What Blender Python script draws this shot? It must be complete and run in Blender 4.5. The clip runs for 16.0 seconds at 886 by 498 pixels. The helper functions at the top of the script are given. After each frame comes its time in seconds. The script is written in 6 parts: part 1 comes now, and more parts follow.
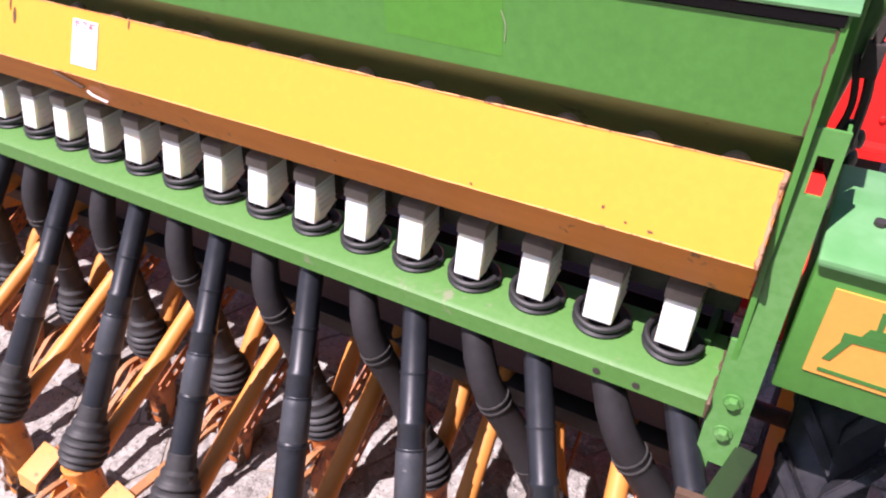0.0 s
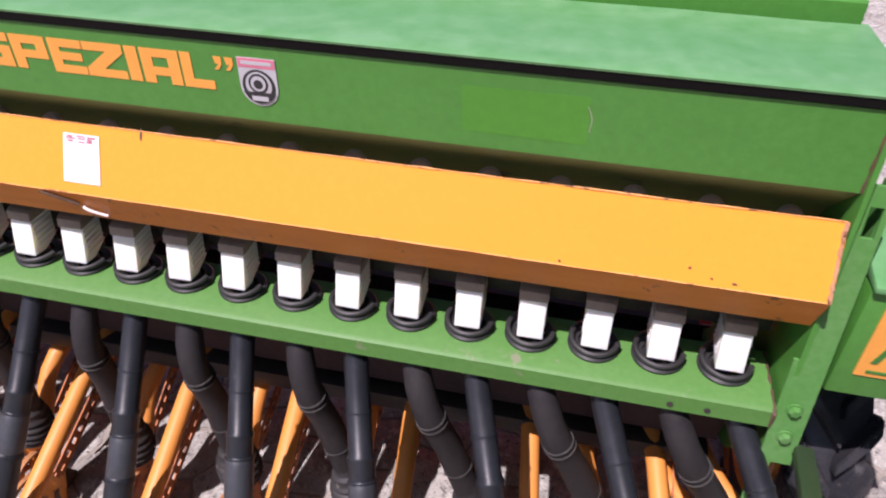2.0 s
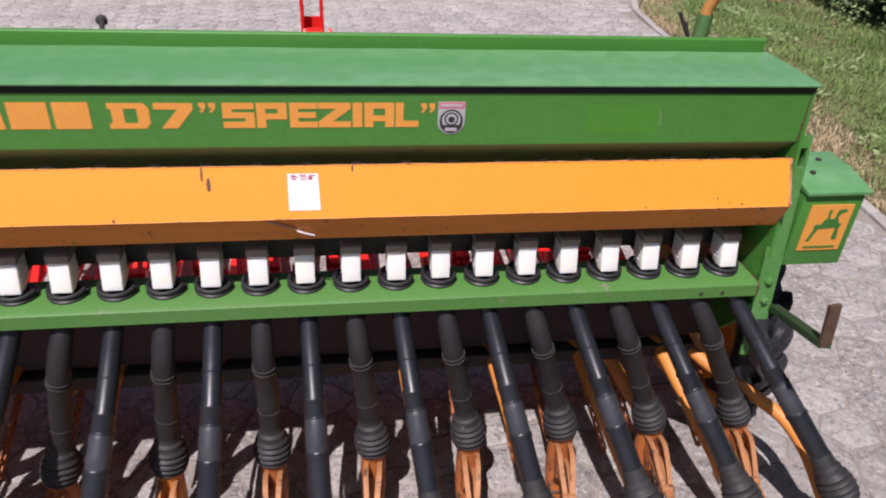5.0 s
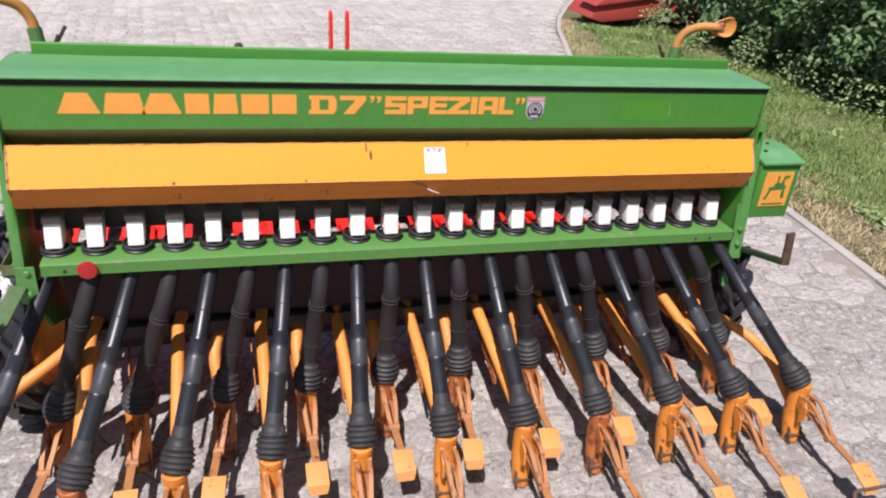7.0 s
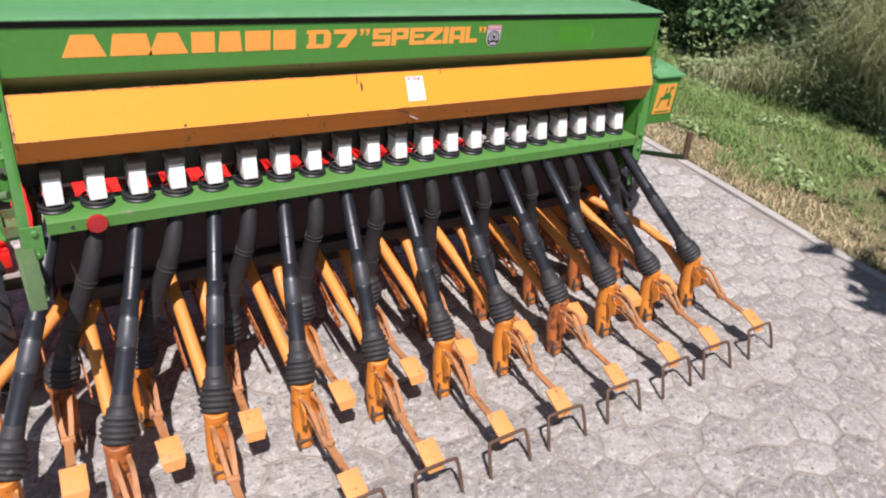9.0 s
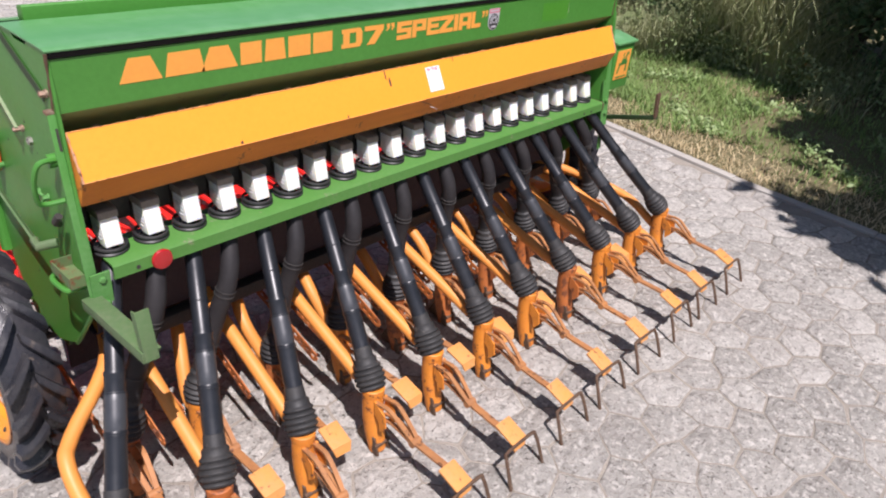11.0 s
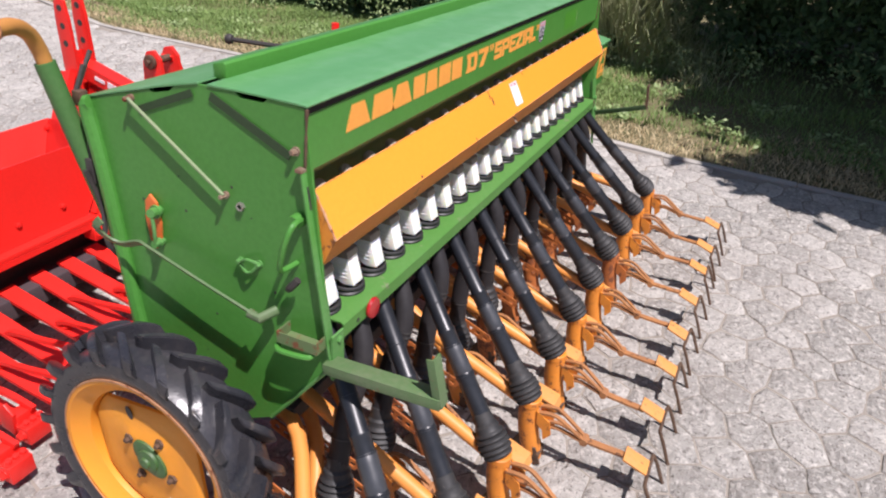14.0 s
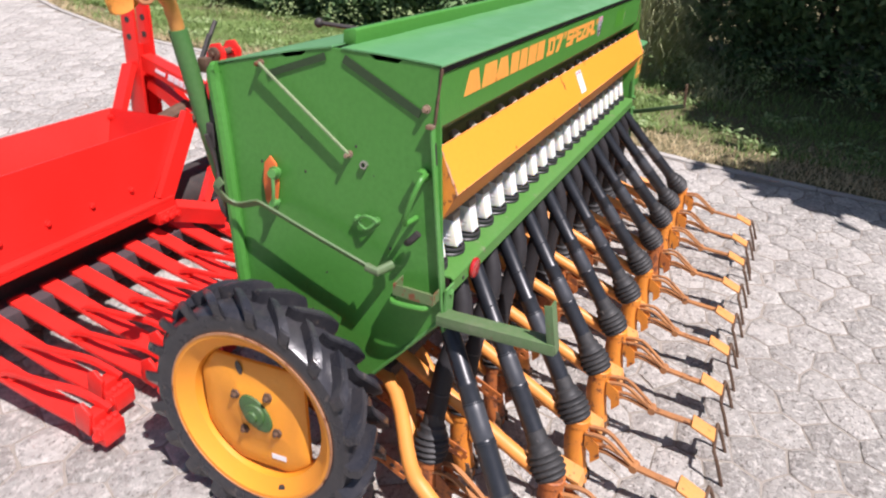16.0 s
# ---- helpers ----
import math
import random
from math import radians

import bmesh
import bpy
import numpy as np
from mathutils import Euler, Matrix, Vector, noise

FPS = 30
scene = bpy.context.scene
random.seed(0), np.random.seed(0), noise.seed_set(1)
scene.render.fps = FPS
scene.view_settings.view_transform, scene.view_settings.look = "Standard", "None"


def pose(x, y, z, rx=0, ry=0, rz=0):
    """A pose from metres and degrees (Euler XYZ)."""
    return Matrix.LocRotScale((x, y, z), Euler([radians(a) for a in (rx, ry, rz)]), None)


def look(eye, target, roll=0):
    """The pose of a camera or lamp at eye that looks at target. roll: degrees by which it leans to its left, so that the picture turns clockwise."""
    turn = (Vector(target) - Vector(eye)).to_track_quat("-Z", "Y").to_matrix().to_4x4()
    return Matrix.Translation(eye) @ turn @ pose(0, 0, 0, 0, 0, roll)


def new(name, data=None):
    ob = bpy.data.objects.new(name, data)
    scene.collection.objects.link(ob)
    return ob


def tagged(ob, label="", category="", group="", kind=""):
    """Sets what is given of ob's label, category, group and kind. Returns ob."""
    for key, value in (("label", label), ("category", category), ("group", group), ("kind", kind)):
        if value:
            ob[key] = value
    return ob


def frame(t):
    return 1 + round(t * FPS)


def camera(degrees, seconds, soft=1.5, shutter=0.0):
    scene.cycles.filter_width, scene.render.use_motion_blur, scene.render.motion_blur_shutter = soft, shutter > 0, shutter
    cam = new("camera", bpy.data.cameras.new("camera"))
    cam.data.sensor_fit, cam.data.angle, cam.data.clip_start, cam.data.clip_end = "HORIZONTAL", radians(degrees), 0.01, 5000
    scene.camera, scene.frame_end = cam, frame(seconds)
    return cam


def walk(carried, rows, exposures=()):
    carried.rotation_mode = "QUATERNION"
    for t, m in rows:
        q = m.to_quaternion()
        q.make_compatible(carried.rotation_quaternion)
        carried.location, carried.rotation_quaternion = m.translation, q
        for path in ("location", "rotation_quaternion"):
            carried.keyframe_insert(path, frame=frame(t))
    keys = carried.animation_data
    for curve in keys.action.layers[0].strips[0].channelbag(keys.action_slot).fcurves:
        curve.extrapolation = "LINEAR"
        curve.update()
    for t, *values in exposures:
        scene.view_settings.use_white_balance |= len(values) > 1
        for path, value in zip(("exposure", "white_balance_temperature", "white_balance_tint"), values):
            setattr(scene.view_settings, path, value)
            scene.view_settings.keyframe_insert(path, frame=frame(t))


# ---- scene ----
cam = camera(63.9, 16.0, soft=2.0, shutter=0.4)
PATH = [
    (0, (1.01, -0.678, 1.286), (0.193, 0.695, 0.084), -2.4),
    (0.5, (0.914, -0.716, 1.328), (0.23, 0.727, 0.125), -2.9),
    (1, (0.831, -0.784, 1.375), (0.291, 0.736, 0.193), -2.8),
    (1.5, (0.773, -0.813, 1.399), (0.349, 0.737, 0.209), -0.2),
    (2, (0.694, -0.768, 1.404), (0.329, 0.779, 0.191), -0.7),
    (2.5, (0.605, -0.724, 1.405), (0.301, 0.835, 0.19), -0.7),
    (3, (0.504, -0.756, 1.431), (0.294, 0.812, 0.207), 0.2),
    (3.5, (0.36, -0.85, 1.471), (0.326, 0.747, 0.268), -1.0),
    (4, (0.271, -0.947, 1.494), (0.365, 0.664, 0.312), 0.9),
    (6.5, (-0.356, -1.678, 1.569), (0.123, 0.036, 0.655), 1.7),
    (7, (-0.496, -1.745, 1.572), (0.023, -0.052, 0.642), 4.1),
    (7.5, (-0.676, -1.776, 1.556), (0.031, -0.155, 0.622), 4.9),
    (8, (-0.831, -1.791, 1.544), (0.04, -0.279, 0.566), 8.0),
    (8.5, (-0.956, -1.764, 1.546), (-0.011, -0.309, 0.552), 9.8),
    (9, (-1.097, -1.702, 1.54), (-0.061, -0.319, 0.533), 7.0),
    (11.5, (-1.604, -1.252, 1.523), (-0.226, -0.227, 0.5), 6.0),
    (12, (-1.717, -1.147, 1.51), (-0.286, -0.191, 0.49), 5.3),
    (12.5, (-1.825, -1.069, 1.506), (-0.354, -0.168, 0.495), 4.4),
    (13, (-1.881, -0.97, 1.49), (-0.382, -0.131, 0.466), 5.4),
    (13.5, (-1.934, -0.814, 1.485), (-0.38, -0.039, 0.491), 3.4),
    (14, (-1.995, -0.688, 1.496), (-0.388, 0.017, 0.536), 3.4),
    (14.5, (-2.091, -0.546, 1.493), (-0.457, 0.1, 0.537), 5.1),
    (15, (-2.171, -0.424, 1.501), (-0.531, 0.224, 0.556), 0.8),
    (15.5, (-2.203, -0.441, 1.471), (-0.534, 0.18, 0.561), 1.9),
    (16, (-2.225, -0.527, 1.407), (-0.579, 0.162, 0.504), 4.3),
]
EXPOSURES = [(0.0, 0.84, 6250, 33), (1.0, 0.67, 6250, 33), (1.7, 0.36, 6250, 31), (2.2, 0.23, 6250, 30), (2.7, 0.06, 6250, 28), (3.5, -0.10, 6250, 28), (4.0, -0.16, 6250, 28), (6.5, 0.14, 6250, 20), (8.0, 0.28, 6250, 20), (9.0, 0.25, 6250, 20), (14.5, 0.27, 6250, 20), (15.2, 0.30, 6250, 20), (16.0, 0.46, 6250, 20)]
walk(cam, [(t, look(eye, target, roll)) for t, eye, target, roll in PATH], EXPOSURES)

K = 0.79  # metres per plan unit: all sizes below are plan units, scaled once in the helpers


# ---- light ----
SUN = Vector((-0.265, -0.465, 1.0)).normalized()
world = bpy.data.worlds.new("sky")
scene.world = world
world.use_nodes = True
wn = world.node_tree.nodes
sky = wn.new("ShaderNodeTexSky")
sky.sky_type, sky.sun_disc = "NISHITA", False
sky.sun_elevation, sky.sun_rotation = math.asin(SUN.z), math.atan2(SUN.x, SUN.y)
world.node_tree.links.new(sky.outputs[0], wn["Background"].inputs[0])
wn["Background"].inputs[1].default_value = 0.064
lamp = bpy.data.lights.new("sun", "SUN")
lamp.energy, lamp.angle, lamp.color = 5.6, radians(0.53), (1.0, 0.955, 0.90)
sun = new("sun", lamp)
sun.matrix_world = look(SUN * 20, (0, 0, 0))


# ---- materials ----
def nodes_of(name):
    m = bpy.data.materials.new(name)
    m.use_nodes = True
    return m, m.node_tree.nodes, m.node_tree.links, m.node_tree.nodes["Principled BSDF"]


def noise_tex(n, l, scale, detail=4.0, rough=0.6, vec=None, stretch=None):
    t = n.new("ShaderNodeTexNoise")
    t.inputs["Scale"].default_value, t.inputs["Detail"].default_value = scale, detail
    t.inputs["Roughness"].default_value = rough
    if vec is None:
        vec = n.new("ShaderNodeNewGeometry").outputs["Position"]
    if stretch:
        mp = n.new("ShaderNodeMapping")
        mp.inputs["Scale"].default_value = stretch
        l.new(vec, mp.inputs["Vector"])
        vec = mp.outputs[0]
    l.new(vec, t.inputs["Vector"])
    return t.outputs["Fac"]


def ramp(n, l, fac, lo, hi, a=(0, 0, 0, 1), b=(1, 1, 1, 1)):
    r = n.new("ShaderNodeValToRGB")
    r.color_ramp.elements[0].position, r.color_ramp.elements[1].position = lo, hi
    r.color_ramp.elements[0].color, r.color_ramp.elements[1].color = a, b
    l.new(fac, r.inputs[0])
    return r.outputs[0]


def mix(n, l, fac, a, b):
    m = n.new("ShaderNodeMix")
    m.data_type = "RGBA"
    for sock, v in ((m.inputs["Factor"], fac), (m.inputs["A"], a), (m.inputs["B"], b)):
        if isinstance(v, (int, float)):
            sock.default_value = v
        elif isinstance(v, tuple):
            sock.default_value = (*v, 1)
        else:
            l.new(v, sock)
    return m.outputs["Result"]


def surface(name, col, col2, rough=0.45, metal=0.0, scale=6.0, grain=90.0, spots=None, spot_lo=0.66, spot_scale=25.0,
            bump=0.06, stretch=None, spec=0.5, coat=0.0, soil=0.9):
    """Painted, cast or moulded surface: broad fading, fine grain, and chips or stains of another colour."""
    m, n, l, p = nodes_of(name)
    broad = noise_tex(n, l, scale, 5, 0.6, stretch=stretch)
    base = mix(n, l, ramp(n, l, broad, 0.32, 0.7), col, col2)
    fine = noise_tex(n, l, grain, 3, 0.6)
    base = mix(n, l, ramp(n, l, fine, 0.35, 0.8), base, tuple(c * soil for c in col))
    rr = n.new("ShaderNodeMapRange")
    rr.inputs["To Min"].default_value, rr.inputs["To Max"].default_value = max(rough - 0.12, 0.05), min(rough + 0.15, 1)
    l.new(broad, rr.inputs["Value"])
    if spots:
        s = ramp(n, l, noise_tex(n, l, spot_scale, 6, 0.7), spot_lo, spot_lo + 0.05)
        base = mix(n, l, s, base, spots)
    l.new(base, p.inputs["Base Color"])
    l.new(rr.outputs[0], p.inputs["Roughness"])
    p.inputs["Metallic"].default_value = metal
    p.inputs["Specular IOR Level"].default_value = spec
    p.inputs["Coat Weight"].default_value = coat
    if bump:
        b = n.new("ShaderNodeBump")
        b.inputs["Strength"].default_value, b.inputs["Distance"].default_value = bump, 0.004
        l.new(fine, b.inputs["Height"])
        l.new(b.outputs[0], p.inputs["Normal"])
    return m


def see_through_plastic(name, col, glow):
    """White plastic that carries light inside itself."""
    m, n, l, p = nodes_of(name)
    base = mix(n, l, ramp(n, l, noise_tex(n, l, 6, 4), 0.35, 0.7), col, tuple(c * 0.96 for c in col))
    l.new(base, p.inputs["Base Color"])
    p.inputs["Roughness"].default_value = 0.4
    p.inputs["Subsurface Weight"].default_value = glow
    p.inputs["Subsurface Radius"].default_value = (1.0, 0.72, 0.42)
    p.inputs["Subsurface Scale"].default_value = 0.025
    return m


def leafy(name, dark, light, rough=0.5, sheen=0.25):
    """Leaves and blades: every island its own shade, some light passing through."""
    m, n, l, p = nodes_of(name)
    g = n.new("ShaderNodeNewGeometry")
    base = mix(n, l, g.outputs["Random Per Island"], dark, light)
    big = noise_tex(n, l, 1.6, 3)
    base = mix(n, l, ramp(n, l, big, 0.35, 0.7, (0, 0, 0, 1), (0.5, 0.5, 0.5, 1)), base, light)
    l.new(base, p.inputs["Base Color"])
    p.inputs["Roughness"].default_value = rough
    p.inputs["Specular IOR Level"].default_value = 0.3
    tr = n.new("ShaderNodeBsdfTranslucent")
    l.new(base, tr.inputs["Color"])
    ms = n.new("ShaderNodeMixShader")
    ms.inputs[0].default_value = sheen
    l.new(p.outputs[0], ms.inputs[1])
    l.new(tr.outputs[0], ms.inputs[2])
    l.new(ms.outputs[0], n["Material Output"].inputs[0])
    return m


RUST = (0.17, 0.055, 0.022)
GREEN = surface("green_paint", (0.058, 0.222, 0.032), (0.070, 0.250, 0.042), 0.42, spots=(0.05, 0.06, 0.03), spot_lo=0.74, scale=3)
GREEN_RAIL = surface("dusty_green_rail", (0.066, 0.205, 0.034), (0.088, 0.215, 0.052), 0.55, spots=(0.17, 0.20, 0.11), spot_lo=0.62, spot_scale=14, scale=5)
GREEN_WORN = surface("worn_green_paint", (0.07, 0.24, 0.045), (0.12, 0.27, 0.09), 0.5, spots=RUST, spot_lo=0.66, spot_scale=40, scale=9)
DUSTY_SLOPE = surface("dusty_olive_sheet", (0.20, 0.235, 0.085), (0.17, 0.215, 0.07), 0.7, spots=(0.10, 0.08, 0.05), spot_lo=0.62, scale=5, stretch=(1, 3, 3))
# dark green of the right arm, also of the shadow strips on the wall
ARM_AND_SHADOW = surface("dark_green_arm_and_shadow", (0.022, 0.05, 0.016), (0.03, 0.06, 0.02), 0.6, scale=9)
# darker copy of the green, the shade of undersides put into its colour
GREEN_SHADED = surface("shaded_green_underside", (0.045, 0.13, 0.03), (0.05, 0.10, 0.035), 0.55, spots=(0.06, 0.045, 0.03), spot_lo=0.6, scale=5)
GREEN_LID = surface("faded_green_lid", (0.082, 0.265, 0.083), (0.18, 0.36, 0.185), 0.33, stretch=(0.12, 2.2, 2.2), scale=2.0,
                    spots=(0.24, 0.27, 0.17), spot_lo=0.69, spot_scale=4, bump=0.02, grain=25, soil=0.97)
YELLOW = surface("orange_yellow_paint", (0.89, 0.312, 0.028), (0.91, 0.337, 0.034), 0.4, spots=(0.55, 0.2, 0.03), spot_lo=0.76, spot_scale=30, scale=2, bump=0.015, spec=0.42, soil=0.975, stretch=(0.3, 1, 1))
ORANGE_RUSTY = surface("rusty_orange_paint", (0.74, 0.255, 0.026), (0.52, 0.165, 0.028), 0.55, spots=RUST, spot_lo=0.58, spot_scale=32, scale=16, bump=0.2)
PAD_MAT = surface("scuffed_orange_pad", (0.68, 0.29, 0.07), (0.56, 0.27, 0.10), 0.6, spots=(0.28, 0.12, 0.05), spot_lo=0.6, spot_scale=45, scale=22, bump=0.15)
# cover orange made browner for the shade under the fold, with dirt spots
BROWN_LIP = surface("shaded_dirty_lip", (0.70, 0.215, 0.018), (0.46, 0.13, 0.016), 0.5, spots=(0.2, 0.075, 0.02), spot_lo=0.62, spot_scale=20, scale=5, stretch=(0.5, 3, 3))
WORN_EDGE = surface("chipped_paint_edge", (0.82, 0.38, 0.12), (0.66, 0.26, 0.06), 0.6, spots=(0.20, 0.09, 0.04), spot_lo=0.56, spot_scale=60, scale=25, bump=0.2)
END_EDGE = surface("rusty_sheet_end", (0.56, 0.30, 0.17), (0.30, 0.12, 0.05), 0.65, spots=(0.14, 0.055, 0.025), spot_lo=0.52, spot_scale=45, scale=22, bump=0.3)
CLEAN_GREEN = surface("unfaded_green_patch", (0.0595, 0.248, 0.0215), (0.070, 0.273, 0.029), 0.45, scale=3)
BOOT_BROWN = surface("rusted_orange_casting", (0.48, 0.145, 0.03), (0.30, 0.085, 0.028), 0.6, spots=RUST, spot_lo=0.54, spot_scale=28, scale=14, bump=0.25)
OLIVE_WORN = surface("worn_olive_green_paint", (0.085, 0.16, 0.058), (0.14, 0.17, 0.095), 0.5, spots=(0.15, 0.09, 0.05), spot_lo=0.64, spot_scale=40, scale=12)
# near-black tuned to the shade under the hopper
FILL_BLACK = surface("matt_fill_black", (0.064, 0.044, 0.048), (0.080, 0.056, 0.058), 0.85, scale=8, spec=0.25)
ORANGE_PIPE = surface("orange_pipe_paint", (0.74, 0.285, 0.055), (0.63, 0.235, 0.050), 0.5, spots=(0.3, 0.1, 0.02), spot_lo=0.7, spot_scale=30, scale=10)
ORANGE_WHEEL = surface("orange_wheel_paint", (0.80, 0.31, 0.022), (0.72, 0.26, 0.026), 0.45, spots=(0.35, 0.13, 0.03), spot_lo=0.72, spot_scale=18, scale=6)
ORANGE_DUSTY = surface("dusty_orange_paint", (0.52, 0.23, 0.05), (0.38, 0.16, 0.045), 0.65, spots=(0.25, 0.11, 0.04), spot_lo=0.62, spot_scale=30, scale=12)
SPRING = surface("rusty_spring_steel", (0.46, 0.20, 0.07), (0.27, 0.125, 0.058), 0.6, metal=0.1, spots=(0.12, 0.05, 0.025), spot_lo=0.58, scale=20, bump=0.25)
STEEL_RUST = surface("brown_rusted_steel", (0.105, 0.06, 0.038), (0.18, 0.115, 0.075), 0.65, metal=0.35, scale=25, bump=0.3)
RED = surface("fresh_red_paint", (0.78, 0.022, 0.014), (0.72, 0.026, 0.018), 0.35, scale=3, bump=0.03)
RED_DULL = surface("dull_red_paint", (0.42, 0.055, 0.042), (0.28, 0.045, 0.036), 0.6, spots=RUST, spot_lo=0.6, scale=6)
RED_LENS = surface("red_reflector", (0.42, 0.01, 0.012), (0.34, 0.01, 0.012), 0.18, grain=300, coat=0.5)
BLACK_TUBE = surface("black_plastic_tube", (0.012, 0.014, 0.018), (0.020, 0.022, 0.027), 0.37, spots=(0.09, 0.09, 0.088), spot_lo=0.69, scale=12, bump=0.05, spec=0.55)
SLEEVE_MAT = surface("grey_plastic_sleeve", (0.030, 0.033, 0.039), (0.048, 0.051, 0.058), 0.42, spots=(0.16, 0.155, 0.15), spot_lo=0.66, scale=12, bump=0.05, spec=0.8)
BELLOWS_MAT = surface("dusty_black_bellows", (0.022, 0.022, 0.023), (0.042, 0.040, 0.038), 0.6, spots=(0.13, 0.115, 0.10), spot_lo=0.64, scale=18)
DULL_TUBE = surface("dull_black_hose", (0.019, 0.0175, 0.019), (0.029, 0.0265, 0.027), 0.6, spec=0.35, spots=(0.045, 0.042, 0.04), spot_lo=0.7, scale=14)
BLACK_RUBBER = surface("black_rubber", (0.02, 0.02, 0.021), (0.03, 0.03, 0.03), 0.48, scale=15)
TYRE_MAT = surface("dusty_tyre_rubber", (0.024, 0.025, 0.031), (0.050, 0.046, 0.047), 0.28, spots=(0.10, 0.082, 0.070), spot_lo=0.62, scale=12, bump=0.15)
BLACK_IRON = surface("black_iron", (0.042, 0.037, 0.036), (0.070, 0.057, 0.049), 0.55, metal=0.15, scale=14)
WHITE = see_through_plastic("white_plastic", (0.95, 0.90, 0.80), 0.55)
GAP_BLACK = surface("matt_black_gap_shade", (0.006, 0.0055, 0.006), (0.009, 0.008, 0.008), 0.9, scale=9, bump=0.0, spec=0.15)
CAP_MAT = surface("smoky_plastic_cap", (0.20, 0.16, 0.13), (0.28, 0.23, 0.19), 0.35, scale=12, bump=0.03)
KNOB_MAT = surface("dull_grey_knob", (0.34, 0.30, 0.23), (0.44, 0.40, 0.31), 0.85, scale=12, bump=0.03)
PALE_EDGE = surface("worn_pale_green", (0.27, 0.34, 0.20), (0.36, 0.36, 0.25), 0.5, scale=20)
STAY_PALE = surface("bare_green_rod", (0.20, 0.27, 0.14), (0.29, 0.31, 0.19), 0.5, spots=RUST, spot_lo=0.64, spot_scale=40, scale=20)
POST_GREEN = surface("weathered_green_tube", (0.052, 0.155, 0.035), (0.085, 0.165, 0.055), 0.55, spots=(0.10, 0.07, 0.035), spot_lo=0.62, spot_scale=18, scale=8, bump=0.15)
PIN_MAT = surface("rusty_zinc", (0.26, 0.15, 0.095), (0.40, 0.32, 0.25), 0.5, metal=0.5, scale=40, spots=RUST, spot_lo=0.6)
ZINC = surface("dull_zinc", (0.45, 0.44, 0.40), (0.35, 0.31, 0.26), 0.42, metal=0.8, scale=30, spots=RUST, spot_lo=0.64)
LETTER = surface("orange_lettering", (0.84, 0.36, 0.06), (0.80, 0.33, 0.06), 0.5, scale=20, bump=0.0)
DECAL_GREEN = surface("green_decal", (0.04, 0.18, 0.03), (0.05, 0.2, 0.035), 0.5, bump=0.0)
DECAL_PINK = surface("faded_pink_decal", (0.62, 0.16, 0.24), (0.66, 0.22, 0.28), 0.5, scale=60, bump=0.0)
DECAL_BLACK = surface("black_decal", (0.02, 0.02, 0.022), (0.03, 0.03, 0.03), 0.5, bump=0.0)
DECAL_GREY = surface("silver_decal", (0.5, 0.5, 0.52), (0.42, 0.42, 0.45), 0.4, bump=0.0)
PAPER = surface("white_sticker", (0.86, 0.84, 0.84), (0.80, 0.75, 0.76), 0.3, spots=(0.75, 0.35, 0.4), spot_lo=0.66, spot_scale=60, scale=40, bump=0.0)


def stone_mat():
    m, n, l, p = nodes_of("grey_concrete_paver")
    info = n.new("ShaderNodeObjectInfo")
    g = n.new("ShaderNodeNewGeometry")
    add = n.new("ShaderNodeMath")
    add.operation = "ADD"
    l.new(info.outputs["Random"], add.inputs[0])
    l.new(g.outputs["Random Per Island"], add.inputs[1])
    fr = n.new("ShaderNodeMath")
    fr.operation = "FRACT"
    l.new(add.outputs[0], fr.inputs[0])
    base = mix(n, l, fr.outputs[0], (0.385, 0.366, 0.331), (0.59, 0.562, 0.512))
    grain = noise_tex(n, l, 30, 9, 0.8)
    base = mix(n, l, ramp(n, l, grain, 0.53, 0.63), base, (0.175, 0.158, 0.137))
    light = noise_tex(n, l, 36, 8, 0.8)
    base = mix(n, l, ramp(n, l, light, 0.51, 0.58), base, (0.69, 0.657, 0.60))
    pits = noise_tex(n, l, 85, 4, 0.7)
    base = mix(n, l, ramp(n, l, pits, 0.60, 0.645), base, (0.14, 0.127, 0.11))
    patch = noise_tex(n, l, 14, 5, 0.7)
    base = mix(n, l, ramp(n, l, patch, 0.5, 0.7, (0, 0, 0, 1), (0.5, 0.5, 0.5, 1)), base, (0.29, 0.26, 0.235))
    broad = noise_tex(n, l, 1.3, 4, 0.6)
    base = mix(n, l, ramp(n, l, broad, 0.45, 0.75, (0, 0, 0, 1), (0.4, 0.4, 0.4, 1)), base, (0.33, 0.295, 0.265))
    l.new(base, p.inputs["Base Color"])
    p.inputs["Roughness"].default_value = 0.88
    p.inputs["Specular IOR Level"].default_value = 0.25
    b = n.new("ShaderNodeBump")
    b.inputs["Strength"].default_value, b.inputs["Distance"].default_value = 0.9, 0.014
    l.new(noise_tex(n, l, 45, 7, 0.8), b.inputs["Height"])
    c = n.new("ShaderNodeBump")
    c.inputs["Strength"].default_value, c.inputs["Distance"].default_value = 1.0, 0.030
    l.new(noise_tex(n, l, 24, 5, 0.6), c.inputs["Height"])
    l.new(c.outputs[0], b.inputs["Normal"])
    l.new(b.outputs[0], p.inputs["Normal"])
    return m


STONE = stone_mat()
JOINT = surface("sandy_joint", (0.25, 0.222, 0.188), (0.37, 0.333, 0.285), 0.95, scale=8, grain=160, bump=0.5, spec=0.1)
KERB_MAT = surface("pale_kerb_stone", (0.42, 0.40, 0.36), (0.34, 0.31, 0.28), 0.9, scale=7, grain=120, bump=0.4, spec=0.2)
SOIL = surface("soil_and_turf", (0.12, 0.115, 0.055), (0.22, 0.18, 0.11), 0.95, scale=2.5, grain=60, bump=0.6, spec=0.1)
